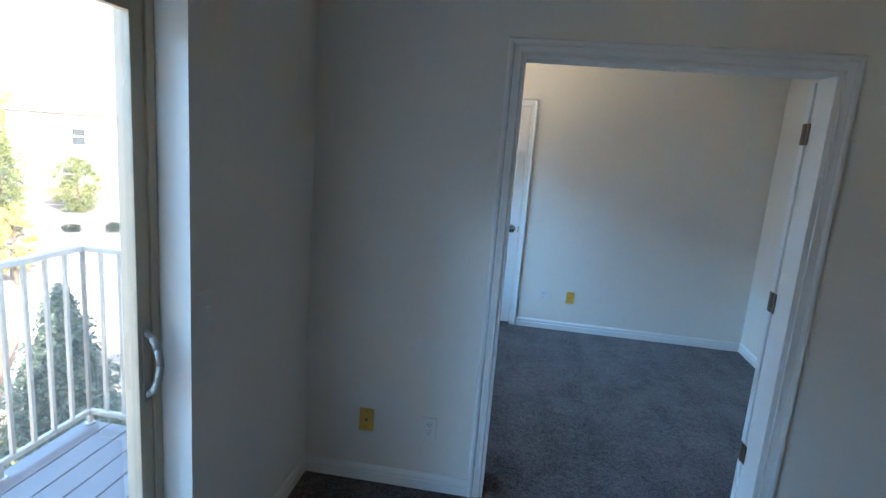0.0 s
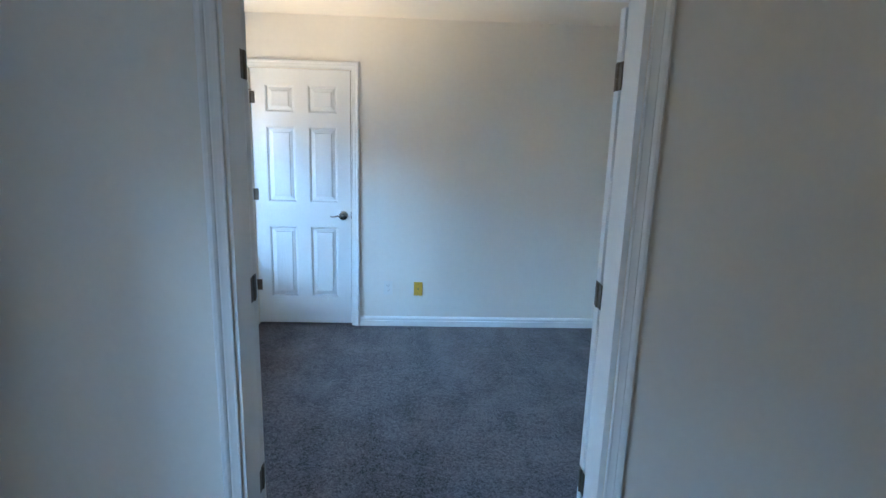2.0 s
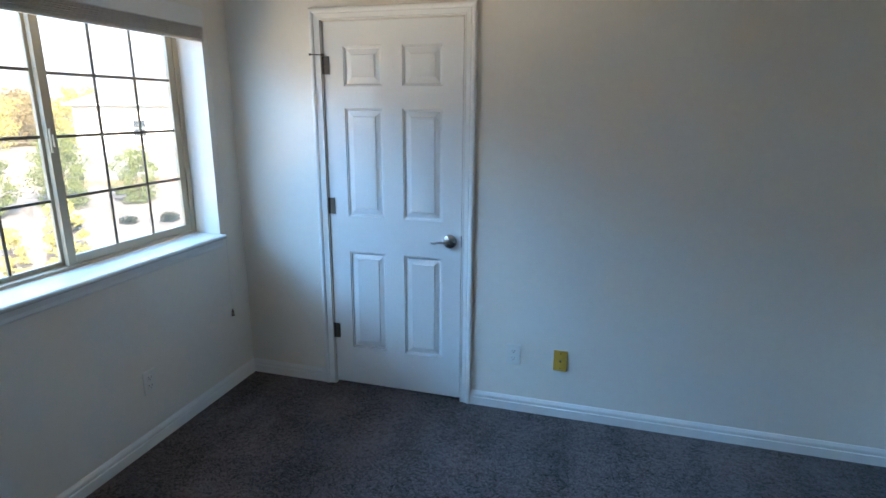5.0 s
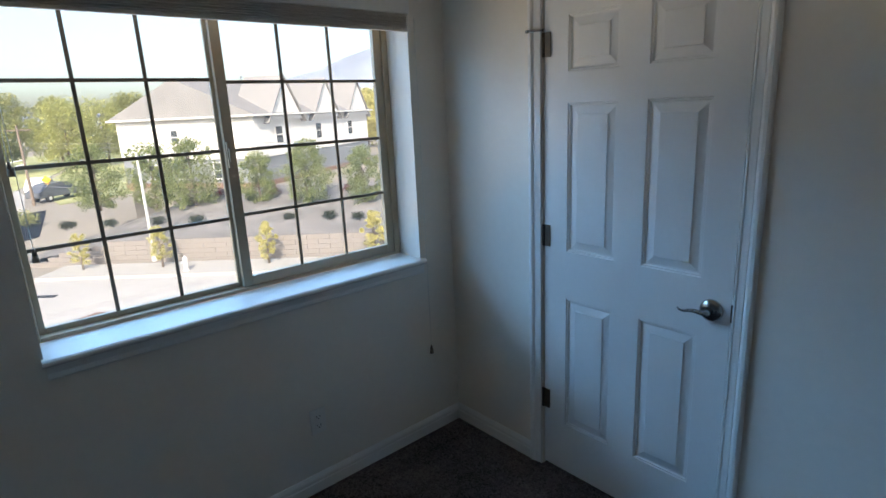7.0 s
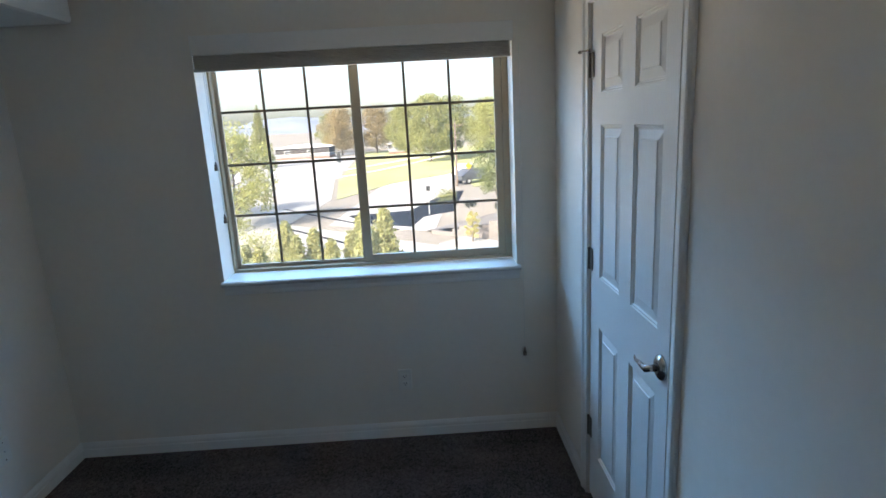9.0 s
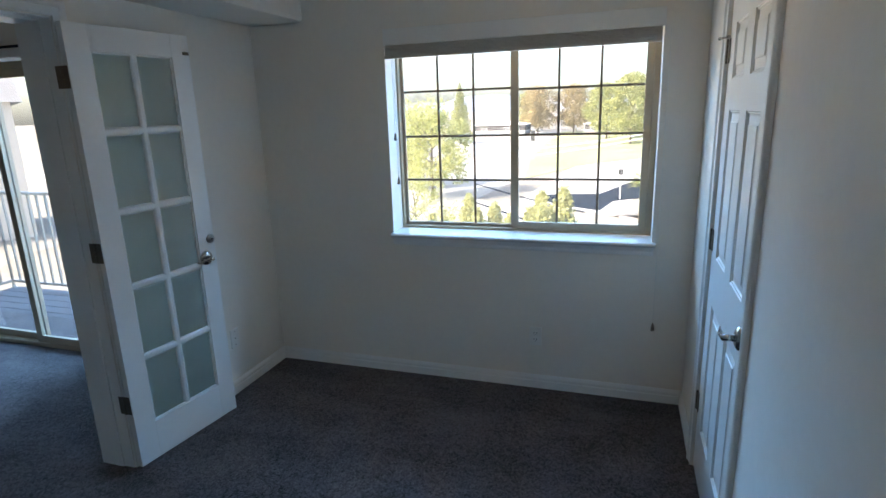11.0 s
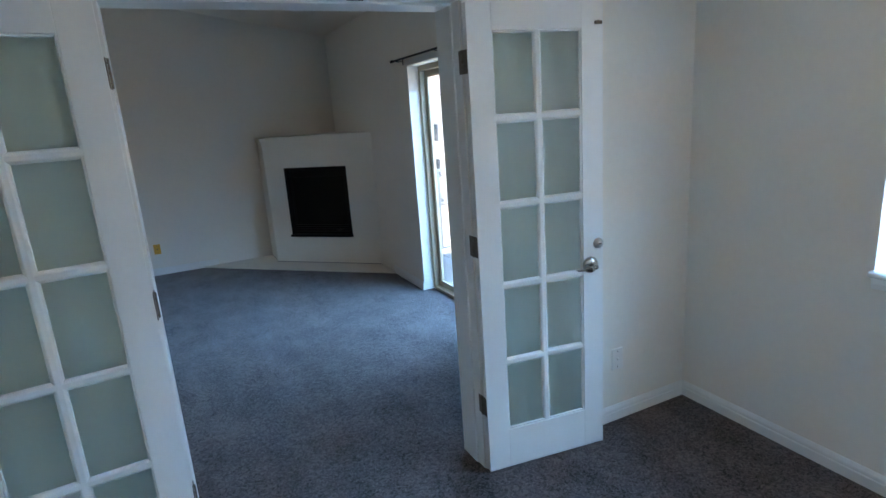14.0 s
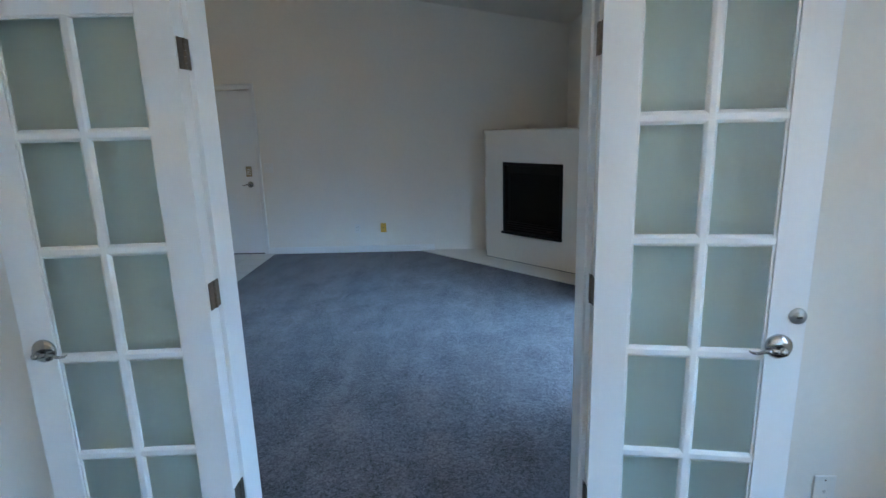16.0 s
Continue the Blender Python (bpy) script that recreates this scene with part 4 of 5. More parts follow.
def leaves(rng, centres, radii, per, size):
    """Bent leaf pairs scattered through clumps: one mesh's vertices and faces."""
    verts, faces = [], []
    for c, r in zip(centres, radii):
        d = rng.normal(size=(per, 3))
        d /= np.linalg.norm(d, axis=1)[:, None]
        p = np.array(c) + d * (np.array(r) * (rng.random((per, 1)) ** 0.45))
        for q in p:
            a = rng.normal(size=3)
            a /= np.linalg.norm(a)
            b = np.cross(a, rng.normal(size=3))
            b /= np.linalg.norm(b)
            n = np.cross(a, b)
            l = size * (0.6 + 0.8 * rng.random())
            k = len(verts)
            verts += [tuple(q - a * l), tuple(q + b * l * 0.45 + n * l * 0.15), tuple(q + a * l), tuple(q - b * l * 0.45 + n * l * 0.15)]
            faces += [(k, k + 1, k + 2), (k, k + 2, k + 3)]
    return verts, faces


def crown_part(parent, verts, faces, mat):
    me = bpy.data.meshes.new("crown")
    me.from_pydata(verts, [], faces)
    me.materials.append(mat)
    ob = new("crown", me)
    ob.parent = parent
    return ob


def tree(seed, height, spread, mat, stem=0.25, clumps=26, per=70, leaf=0.10):
    """A broadleaf tree: tapered trunk, limbs, ragged crown."""
    rng = np.random.default_rng(seed)
    t = thing("tree", Matrix(), "tree", "tree")
    bm = bmesh.new()
    top = height * 0.82
    tr = 0.018 * height + 0.02
    tube(bm, (0, 0, 0), (0.02 * height, 0, height * stem), tr, tr * 0.75, 9)
    tube(bm, (0.02 * height, 0, height * stem), (0, 0.01 * height, top), tr * 0.75, tr * 0.15, 8)
    cs, rs = [], []
    for k in range(clumps):
        f = (k + 0.5) / clumps
        z = height * (stem + (0.97 - stem) * f)
        w = spread * (0.35 + 0.75 * math.sin(math.pi * min(1, 0.12 + f * 0.86)) ** 0.9) * (0.45 + 0.75 * rng.random())
        a = k * 2.4 + rng.random()
        c = (w * 0.72 * math.cos(a), w * 0.72 * math.sin(a), z)
        cs.append(c)
        r = spread * (0.17 + 0.26 * rng.random())
        rs.append((r, r, r * 0.8))
        if k % 2 == 0:
            tube(bm, (0, 0, max(height * stem * 0.9, z - 0.25 * height * (0.4 + 0.5 * f))), c, tr * 0.3, tr * 0.08, 5)
    part("trunk", bm, BARK, t)
    crown_part(t, *leaves(rng, cs, rs, per, leaf), mat)
    return t


def conifer(seed, height, spread, mat, leaf=0.07, tiers=16, per=60, loose=1.0):
    """Whorls of drooping boughs round a straight stem."""
    rng = np.random.default_rng(seed)
    t = thing("conifer", Matrix(), "conifer", "tree")
    bm = bmesh.new()
    tube(bm, (0, 0, 0), (0, 0, height * 0.97), 0.02 * height, 0.004, 8)
    cs, rs = [], []
    for k in range(tiers):
        f = k / (tiers - 1)
        z = height * (0.10 + 0.88 * f)
        w = spread * (1 - f) ** 0.85 + 0.05
        m = 7 if f < 0.8 else 4
        for j in range(m):
            a = j * 2 * math.pi / m + k * 0.7 + rng.random() * 0.4
            ww = w * (0.75 + 0.4 * rng.random())
            for g in (0.45, 0.8):
                cs.append((ww * g * math.cos(a), ww * g * math.sin(a), z - ww * g * 0.18))
                k3 = loose * (0.7 + 0.6 * rng.random())
                rs.append(((0.22 * ww + 0.06) * k3, (0.22 * ww + 0.06) * k3, (0.13 * ww + 0.09) * k3 * 1.3))
            tube(bm, (0, 0, z), (ww * math.cos(a), ww * math.sin(a), z - ww * 0.18), 0.012, 0.003, 4)
    part("trunk", bm, BARK, t)
    crown_part(t, *leaves(rng, cs, rs, per // 4, leaf), mat)
    return t


def place(proto, spots, label, name, category="tree", group=""):
    """Set the first of a kind and its turned, rescaled copies."""
    for k, (x, y, z, sc) in enumerate(spots):
        ob = proto if k == 0 else copy_thing(proto, Matrix())
        ob.matrix_basis = Matrix.Translation((x, y, z)) @ pose(0, 0, 0, 0, 0, 137 * k) @ Matrix.Diagonal((sc, sc, sc, 1))
        ob.name = name
        tagged(ob, label, category, group)


rnd = random.Random(5)
spots = []
for k in range(15):
    p = street(-1 + 3.5 * k + rnd.uniform(-0.4, 0.4), 7.0 + rnd.uniform(-0.5, 0.8))
    spots.append((p.x, p.y, -3.85, rnd.uniform(0.85, 1.12)))
place(tree(1, 3.9, 1.6, GREEN, 0.06, 44, 130, 0.075), spots[::2], "green broadleaf tree on the mulch slope", "tree", group="trees on the slope")
place(tree(2, 3.7, 1.55, GREEN, 0.06, 44, 130, 0.075), spots[1::2], "green broadleaf tree on the mulch slope", "tree", group="trees on the slope")
spots = []
for k in range(22):
    p = street(0.5 + 2.4 * k + rnd.uniform(-0.5, 0.5), 3.0 + rnd.uniform(-0.3, 0.5))
    spots.append((p.x, p.y, -4.2, rnd.uniform(0.8, 1.15)))
shrub = thing("shrub", Matrix(), "shrub", "shrub")
g = np.random.default_rng(3)
crown_part(shrub, *leaves(g, [(0.2 * math.cos(a), 0.2 * math.sin(a), 0.28) for a in range(6)], [(0.32, 0.32, 0.28)] * 6, 90, 0.05), DARKGREEN)
place(shrub, spots, "dark rounded shrub on the mulch slope", "shrub", "shrub", "shrubs on the slope")
spots = []
for k in range(9):
    p = street(6 + 4.3 * k + rnd.uniform(-0.6, 0.6), 9.3)
    spots.append((p.x, p.y, -3.6, rnd.uniform(0.8, 1.2)))
redshrub = thing("shrub", Matrix(), "shrub", "shrub")
crown_part(redshrub, *leaves(g, [(0.3 * math.cos(a), 0.3 * math.sin(a), 0.3) for a in range(6)], [(0.3, 0.3, 0.35)] * 6, 60, 0.06), RED)
place(redshrub, spots, "dark red shrub near the house base", "shrub", "shrub", "red shrubs")
spots = []
for s, sc in ((3.5, 0.8), (7.6, 0.9), (13.0, 0.9), (18.3, 1.05), (20.2, 1.45), (26.5, 0.9), (31.0, 1.25), (36.0, 1.0)):
    p = street(s, -1.2)
    spots.append((p.x, p.y, GZ + 0.15, sc))
place(tree(4, 2.3, 0.62, YELLOW, 0.2, 18, 60, 0.07), spots, "small yellow autumn tree on the pavement edge", "tree", group="street trees")

place(conifer(6, 5.0, 1.75, SPRUCE, 0.05, 28, 260, 1.25), [(-6.1, 6.0, GZ, 1.0)], "blue-green spruce below the balcony", "spruce_tree")
place(tree(7, 2.6, 1.0, YELLOW, 0.2, 20, 55, 0.06), [(-5.2, 4.4, GZ, 1.28), (-4.6, 5.6, GZ, 1.2), (-6.3, 3.0, GZ, 1.15), (-4.6, -4.6, GZ, 1.35)], "yellow autumn shrub below the balcony", "yellow_shrub", "shrub", "yellow shrubs")
place(conifer(8, 5.0, 0.95, HEDGE, 0.055, 30, 230, 1.7), [(-12.5, 3.1, GZ, 1.04), (-12.8, 2.2, GZ, 0.92), (-12.6, 1.3, GZ, 0.95), (-13.0, 0.5, GZ, 0.98), (-12.2, -0.3, GZ, 0.9), (-12.1, 2.65, GZ, 0.97), (-12.4, 1.75, GZ, 0.9), (-13.2, 2.45, GZ, 1.0), (-12.3, 0.9, GZ, 0.93), (-11.9, 0.1, GZ, 0.9)], "yellow-green columnar evergreen in a hedge row", "evergreen", group="hedge row")
place(tree(9, 5.6, 1.9, YGREEN, 0.2, 40, 130, 0.06), [(-10.6, -2.6, GZ, 1.1), (-21.8, -4.5, GZ, 0.80), (-20.5, -2.6, GZ, 0.62)], "yellow-green tree in front of the house", "tree")
place(tree(10, 9.6, 4.4, YGREEN, 0.2, 60, 150, 0.16), [(-42, -10.6, GZ, 0.80), (-47, -16, GZ, 0.85), (-110, 17.5, GZ, 1.12), (-116, 24, GZ, 1.15), (-70, -32, GZ, 0.9)], "large yellow-green park tree", "tree", group="park trees")
place(tree(11, 11.5, 5.6, RUSSET, 0.17, 64, 150, 0.22), [(-158, -19, GZ, 1.1), (-162, -9.6, GZ, 1.12), (-78, 62, GZ, 0.8), (-70, 58, GZ, 0.75)], "large russet autumn tree in the park", "tree", group="park trees")
place(tree(12, 11.5, 5.2, OLIVE, 0.18, 64, 160, 0.20), [(-110, 5.4, GZ, 1.1), (-128, 0.5, GZ, 1.02), (-122, 10, GZ, 1.1), (-175, -24, GZ, 1.05), (-178, -3, GZ, 1.1), (-140, 20, GZ, 1.1), (-104, 34, GZ, 1.0), (-140, 34, GZ, 1.15)], "large olive-green park tree", "tree", group="park trees")
place(conifer(14, 13.0, 3.4, OLIVE, 0.16, 24, 120), [(-118, -30, GZ, 1.0)], "tall pale conifer beyond the forecourt", "conifer")
bush = thing("shrub", Matrix(), "shrub", "shrub")
crown_part(bush, *leaves(g, [(0.55 * math.cos(a), 0.55 * math.sin(a), 0.7 + 0.2 * math.sin(a * 2.3)) for a in range(9)], [(0.6, 0.6, 0.6)] * 9, 90, 0.08), OLIVE)
place(bush, [(-50, 5.9, GZ, 1.0)], "rounded olive shrub at the street corner", "shrub", "shrub")
place(tree(13, 8.5, 4.2, YELLOW, 0.2, 50, 100, 0.2), [(-66, 47, GZ + 1.5, 1.0), (-74, 52, GZ + 1.5, 1.05), (-58, 54, GZ + 1.5, 0.9)], "golden autumn tree between the houses", "tree", group="golden trees")


# ---- houses ----
SIDING = material("white_siding", (0.72, 0.71, 0.68), 0.7, 0, 0.04, 0.5, 10, 0.1, 30)
GREY_SIDING = material("grey_siding", (0.20, 0.215, 0.23), 0.7, 0, 0.06, 0.5, 10, 0.1, 30)
BRICK = material("brick_base", (0.22, 0.14, 0.10), 0.9, 0, 0.2, 3, 25, 0.4, 25)
SHINGLE = material("roof_shingles", (0.22, 0.215, 0.215), 0.95, 0, 0.15, 1, 14, 0.4, 20, spec=0.1)
DARK_SIDING = material("dark_siding", (0.055, 0.05, 0.048), 0.8, 0, 0.1, 0.5, 10, 0.1, 30)
PANE = material("house_window_glass", (0.05, 0.06, 0.07), 0.08, 0, 0.1, 1, 5)


def house(name, m, w, d, h, z, label, windows, gables=0, ridge=2.3, upper=None, cover=None, gabled=False):
    """A two-storey house: origin at the front left corner, front along +x, depth along +y."""
    t = thing(name, m @ Matrix.Translation((0, 0, z)), label, "house")
    split = h * 0.46
    for nm, z0, z1, e, mat in (("base", 0, 0.55, 0.05, BRICK), ("lower_wall", 0.55, split, 0.0, GREY_SIDING), ("upper_wall", split, h, 0.04, upper or SIDING)):
        bm = bmesh.new()
        box(bm, (-e, -e, z0), (w + e, d + e, z1))
        wall = part(nm, bm, mat, t)
    bm = bmesh.new()
    box(bm, (-0.07, -0.07, split - 0.09), (w + 0.07, d + 0.07, split + 0.09))
    part("band", bm, SIDING, t)
    o = 0.45
    bm = bmesh.new()
    lo = [bm.verts.new(p) for p in ((-o, -o, h), (w + o, -o, h), (w + o, d + o, h), (-o, d + o, h))]
    hi = [bm.verts.new(p) for p in ((-o, -o, h + 0.16), (w + o, -o, h + 0.16), (w + o, d + o, h + 0.16), (-o, d + o, h + 0.16))]
    q = min(w, d) / 2
    if w >= d:
        rp = [bm.verts.new((q, d / 2, h + ridge)), bm.verts.new((w - q + 0.01, d / 2, h + ridge))]
        tris = [(hi[0], hi[1], rp[1], rp[0]), (hi[1], hi[2], rp[1]), (hi[2], hi[3], rp[0], rp[1]), (hi[3], hi[0], rp[0])]
    else:
        rp = [bm.verts.new((w / 2, q, h + ridge)), bm.verts.new((w / 2, d - q + 0.01, h + ridge))]
        tris = [(hi[0], hi[1], rp[0]), (hi[1], hi[2], rp[1], rp[0]), (hi[2], hi[3], rp[1]), (hi[3], hi[0], rp[0], rp[1])]
    if gabled:
        bm.clear()
        strip(bm, [(-o, h), (w + o, h), (w + o, h + 0.16), (w / 2, h + ridge), (-o, h + 0.16)], [lambda u, v: (u, -o, v), lambda u, v: (u, d + o, v)])
        lo, hi, tris = [], [], []
    else:
        bm.faces.new(list(reversed(lo)))
    for i in range(len(lo)):
        bm.faces.new((lo[i], lo[(i + 1) % 4], hi[(i + 1) % 4], hi[i]))
    for f in tris:
        bm.faces.new(f)
    bmesh.ops.recalc_face_normals(bm, faces=bm.faces[:])
    roof = part("roof", bm, cover or SHINGLE, t)
    bm = bmesh.new()
    for a, b in (((-o - 0.06, -o - 0.06), (w + o + 0.06, -o)), ((-o - 0.06, d + o), (w + o + 0.06, d + o + 0.06)), ((-o - 0.06, -o), (-o, d + o)), ((w + o, -o), (w + o + 0.06, d + o))):
        box(bm, (*a, h + 0.04), (*b, h + 0.16))
    part("gutter", bm, SIDING, t)
    bm = bmesh.new()
    tube(bm, (w * 0.45, d * 0.45, h + ridge * 0.6), (w * 0.45, d * 0.45, h + ridge + 0.45), 0.06, 0.06, 8)
    tube(bm, (w * 0.45, d * 0.45, h + ridge + 0.4), (w * 0.45, d * 0.45, h + ridge + 0.55), 0.12, 0.1, 8)
    part("vent_pipe", bm, GREY_SIDING, roof)
    for face, a, zb, ww, wh in windows:
        win = bmesh.new()
        e = 0.05
        if face == "front":
            box(win, (a - ww / 2, -e - 0.02, zb), (a + ww / 2, -e + 0.02, zb + wh))
            fr_rows = [((a - ww / 2 - 0.1, -e - 0.05, zb - 0.1), (a + ww / 2 + 0.1, -e + 0.01, zb)), ((a - ww / 2 - 0.1, -e - 0.05, zb + wh), (a + ww / 2 + 0.1, -e + 0.01, zb + wh + 0.1)),
                       ((a - ww / 2 - 0.1, -e - 0.05, zb), (a - ww / 2, -e + 0.01, zb + wh)), ((a + ww / 2, -e - 0.05, zb), (a + ww / 2 + 0.1, -e + 0.01, zb + wh)), ((a - ww / 2, -e - 0.04, zb + wh * 0.48), (a + ww / 2, -e + 0.01, zb + wh * 0.54))]
        else:
            x = w + e
            box(win, (x - 0.02, a - ww / 2, zb), (x + 0.02, a + ww / 2, zb + wh))
            fr_rows = [((x - 0.01, a - ww / 2 - 0.1, zb - 0.1), (x + 0.05, a + ww / 2 + 0.1, zb)), ((x - 0.01, a - ww / 2 - 0.1, zb + wh), (x + 0.05, a + ww / 2 + 0.1, zb + wh + 0.1)),
                       ((x - 0.01, a - ww / 2 - 0.1, zb), (x + 0.05, a - ww / 2, zb + wh)), ((x - 0.01, a + ww / 2, zb), (x + 0.05, a + ww / 2 + 0.1, zb + wh)), ((x - 0.01, a - ww / 2, zb + wh * 0.48), (x + 0.04, a + ww / 2, zb + wh * 0.54))]
        p = part("window", win, PANE, t)
        fb = bmesh.new()
        for lo_, hi_ in fr_rows:
            box(fb, lo_, hi_)
        part("window_frame", fb, SIDING, p)
    for k in range(gables):
        yc = d * (k + 0.6) / gables
        gw = d / gables * 0.36
        bm = bmesh.new()
        strip(bm, [(yc - gw, h - 0.3), (yc + gw, h - 0.3), (yc, h + ridge * 0.95)], [lambda u, v: (w - 1.6, u, v), lambda u, v: (w + 0.35, u, v)])
        part("gable", bm, SIDING, t)
        bm = bmesh.new()
        for sg in (-1, 1):
            strip(bm, [(yc + sg * (gw + 0.3), h - 0.55), (yc, h + ridge * 0.97), (yc, h + ridge * 1.02), (yc + sg * (gw + 0.36), h - 0.50)], [lambda u, v: (w - 3.0, u, v), lambda u, v: (w + 0.5, u, v)])
        part("gable_roof", bm, SHINGLE, t)
    return t


angA = math.degrees(math.atan2(0.53, 0.85))
house("house", pose(-48.8, 12.9, 0, 0, 0, angA), 12.2, 19, 5.2, -3.6, "white two-storey townhouse with a grey gable and grey lower storey", [("front", 5.3, 3.45, 0.6, 1.0), ("front", 9.5, 3.45, 0.6, 1.0), ("front", 3.0, 0.9, 0.9, 1.0), ("front", 5.6, 0.9, 0.9, 1.0), ("front", 9.0, 0.9, 1.1, 1.1), ("side", 3, 3.2, 0.9, 1.2), ("side", 9, 3.2, 0.9, 1.2), ("side", 15, 3.2, 0.9, 1.2)], 3, 2.9, gabled=True)
pb = street(20.5, 14.0)
house("house", pose(pb.x, pb.y, 0, 0, 0, rot), 22, 11, 5.2, -3.6, "white two-storey house with grey lower storey", [("front", 3.5, 3.3, 0.7, 1.0), ("front", 6.6, 3.25, 0.6, 0.6), ("front", 10.2, 3.2, 0.6, 1.1), ("front", 3.0, 0.95, 0.9, 0.9), ("front", 6.0, 1.05, 0.8, 0.8), ("front", 8.1, 1.05, 0.8, 0.8), ("front", 14.5, 1.0, 0.9, 0.9), ("front", 15.5, 3.2, 0.7, 1.1)], 0, 2.5)
house("bungalow", pose(-148, -35, 0, 0, 0, 90), 14, 9, 2.9, GZ, "low dark house with a pale roof beyond the park", [("front", 3, 1.2, 1.4, 1.0), ("front", 9, 1.2, 1.4, 1.0)], 0, 0.9, DARK_SIDING, SIDING)
house("bungalow", pose(-150, -5.5, 0, 0, 0, 90), 9, 8, 2.6, GZ, "low dark house with a shingle roof beyond the park", [("front", 2, 1.0, 1.4, 1.0), ("front", 6, 1.0, 1.4, 1.0)], 0, 1.2, DARK_SIDING)

# apartment house across the yard, with recessed balconies
WALL_CREAM = material("cream_stucco", (0.62, 0.57, 0.50), 0.9, 0, 0.06, 0.6, 14, 0.2, 40)
POLE_PALE = material("pale_dish", (0.6, 0.6, 0.58), 0.5, 0, 0.05, 4, 40)
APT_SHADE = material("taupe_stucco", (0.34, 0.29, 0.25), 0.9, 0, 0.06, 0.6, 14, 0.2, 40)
apt = thing("apartment_building", pose(-21.6, -34.0, GZ, 0, 0, -31), "cream three-storey apartment building with recessed balconies", "apartment building")
bm = bmesh.new()
box(bm, (-3.2, -9, 0), (-1.25, 0, 8.6))
box(bm, (0.15, -9, 0), (3.6, 0, 8.6))
box(bm, (5.0, -9, 0), (12, 0, 8.6))
for c0, c1 in ((-1.25, 0.15), (3.6, 5.0)):
    box(bm, (c0, -9, 0), (c1, -1.6, 8.6))
    for z0, z1 in ((0, 0.15), (0.95, 2.2), (3.65, 5.0), (6.45, 8.6)):
        box(bm, (c0, -1.6, z0), (c1, 0, z1))
part("wall", bm, WALL_CREAM, apt)
bm = bmesh.new()
strip(bm, [(-9.6, 8.6), (0.6, 8.6), (-4.5, 11.0)], [lambda u, v: (-3.8, u, v), lambda u, v: (12.6, u, v)])
part("roof", bm, SHINGLE, apt)
for c0 in (-1.25, 3.6):
    for z0 in (2.2, 5.0):
        bm = bmesh.new()
        box(bm, (c0 + 0.25, -1.62, z0 - 0.6), (c0 + 1.15, -1.57, z0 + 1.3))
        part("window", bm, PANE, apt)
        bm = bmesh.new()
        box(bm, (c0, -0.06, z0 + 0.42), (c0 + 1.4, -0.02, z0 + 0.47))
        for k in range(9):
            box(bm, (c0 + 0.1 + 0.15 * k, -0.05, z0), (c0 + 0.125 + 0.15 * k, -0.03, z0 + 0.42))
        part("balcony_rail", bm, APT_SHADE, apt)
bm = bmesh.new()
tube(bm, (2.0, 0.0, 2.6), (2.0, 0.25, 2.7), 0.05, 0.05, 8)
bmesh.ops.create_cone(bm, cap_ends=True, segments=16, radius1=0.1, radius2=0.42, depth=0.16, matrix=Matrix.Translation((2.0, 0.3, 2.75)) @ pose(0, 0, 0, -70, 0, 0))
part("satellite_dish", bm, POLE_PALE, apt)

# carport below the balcony
shed = thing("carport", pose(-9.6, 8.0, GZ, 0, 0, 40), "low carport with a dark brown shingle roof", "carport")
bm = bmesh.new()
strip(bm, [(-2.6, 2.0), (2.6, 2.0), (2.7, 2.1), (0, 2.35), (-2.7, 2.1)], [lambda u, v: (-7.5, u, v), lambda u, v: (0.2, u, v)])
part("roof", bm, BRICK, shed)
for x in (-7, -3.6, -0.2):
    for y in (-2.3, 2.3):
        bm = bmesh.new()
        box(bm, (x - 0.06, y - 0.06, 0), (x + 0.06, y + 0.06, 2.02))
        part("post", bm, APT_SHADE, shed)

# ---- street furniture ----
POLE_WHITE = material("galvanised", (0.6, 0.6, 0.58), 0.45, 0.3, 0.06, 4, 40)
WOOD_POLE = material("weathered_pole", (0.17, 0.13, 0.10), 0.9, 0, 0.2, 3, 30)
SIGN_YELLOW = material("sign_yellow", (0.75, 0.45, 0.02), 0.4, 0, 0.04, 6, 30)
lamp = thing("street_pole", pose(-30.6, 9.9, GZ + 0.15), "pale metal street pole on the pavement", "pole")
bm = bmesh.new()
tube(bm, (0, 0, 0), (0, 0, 5.6), 0.09, 0.06, 10)
part("shaft", bm, POLE_WHITE, lamp)
bm = bmesh.new()
tube(bm, (0, 0, 0), (0, 0, 0.3), 0.16, 0.13, 10)
part("foot", bm, POLE_WHITE, lamp)
hp = street(9.2, -2.0)
hydrant = thing("fire_hydrant", pose(hp.x, hp.y, GZ + 0.15), "small pale fire hydrant on the pavement edge", "hydrant")
bm = bmesh.new()
tube(bm, (0, 0, 0), (0, 0, 0.05), 0.16, 0.16, 12)
tube(bm, (0, 0, 0.05), (0, 0, 0.55), 0.11, 0.11, 12)
part("barrel", bm, POLE_WHITE, hydrant)
bm = bmesh.new()
tube(bm, (0, 0, 0.55), (0, 0, 0.59), 0.14, 0.14, 12)
tube(bm, (0, 0, 0.59), (0, 0, 0.72), 0.12, 0.04, 12)
part("bonnet", bm, POLE_WHITE, hydrant)
bm = bmesh.new()
tube(bm, (-0.18, 0, 0.42), (0.18, 0, 0.42), 0.06, 0.06, 10)
tube(bm, (0, -0.19, 0.42), (0, 0, 0.42), 0.07, 0.07, 10)
part("nozzle", bm, POLE_WHITE, hydrant)
POLE_TOP = 7.4
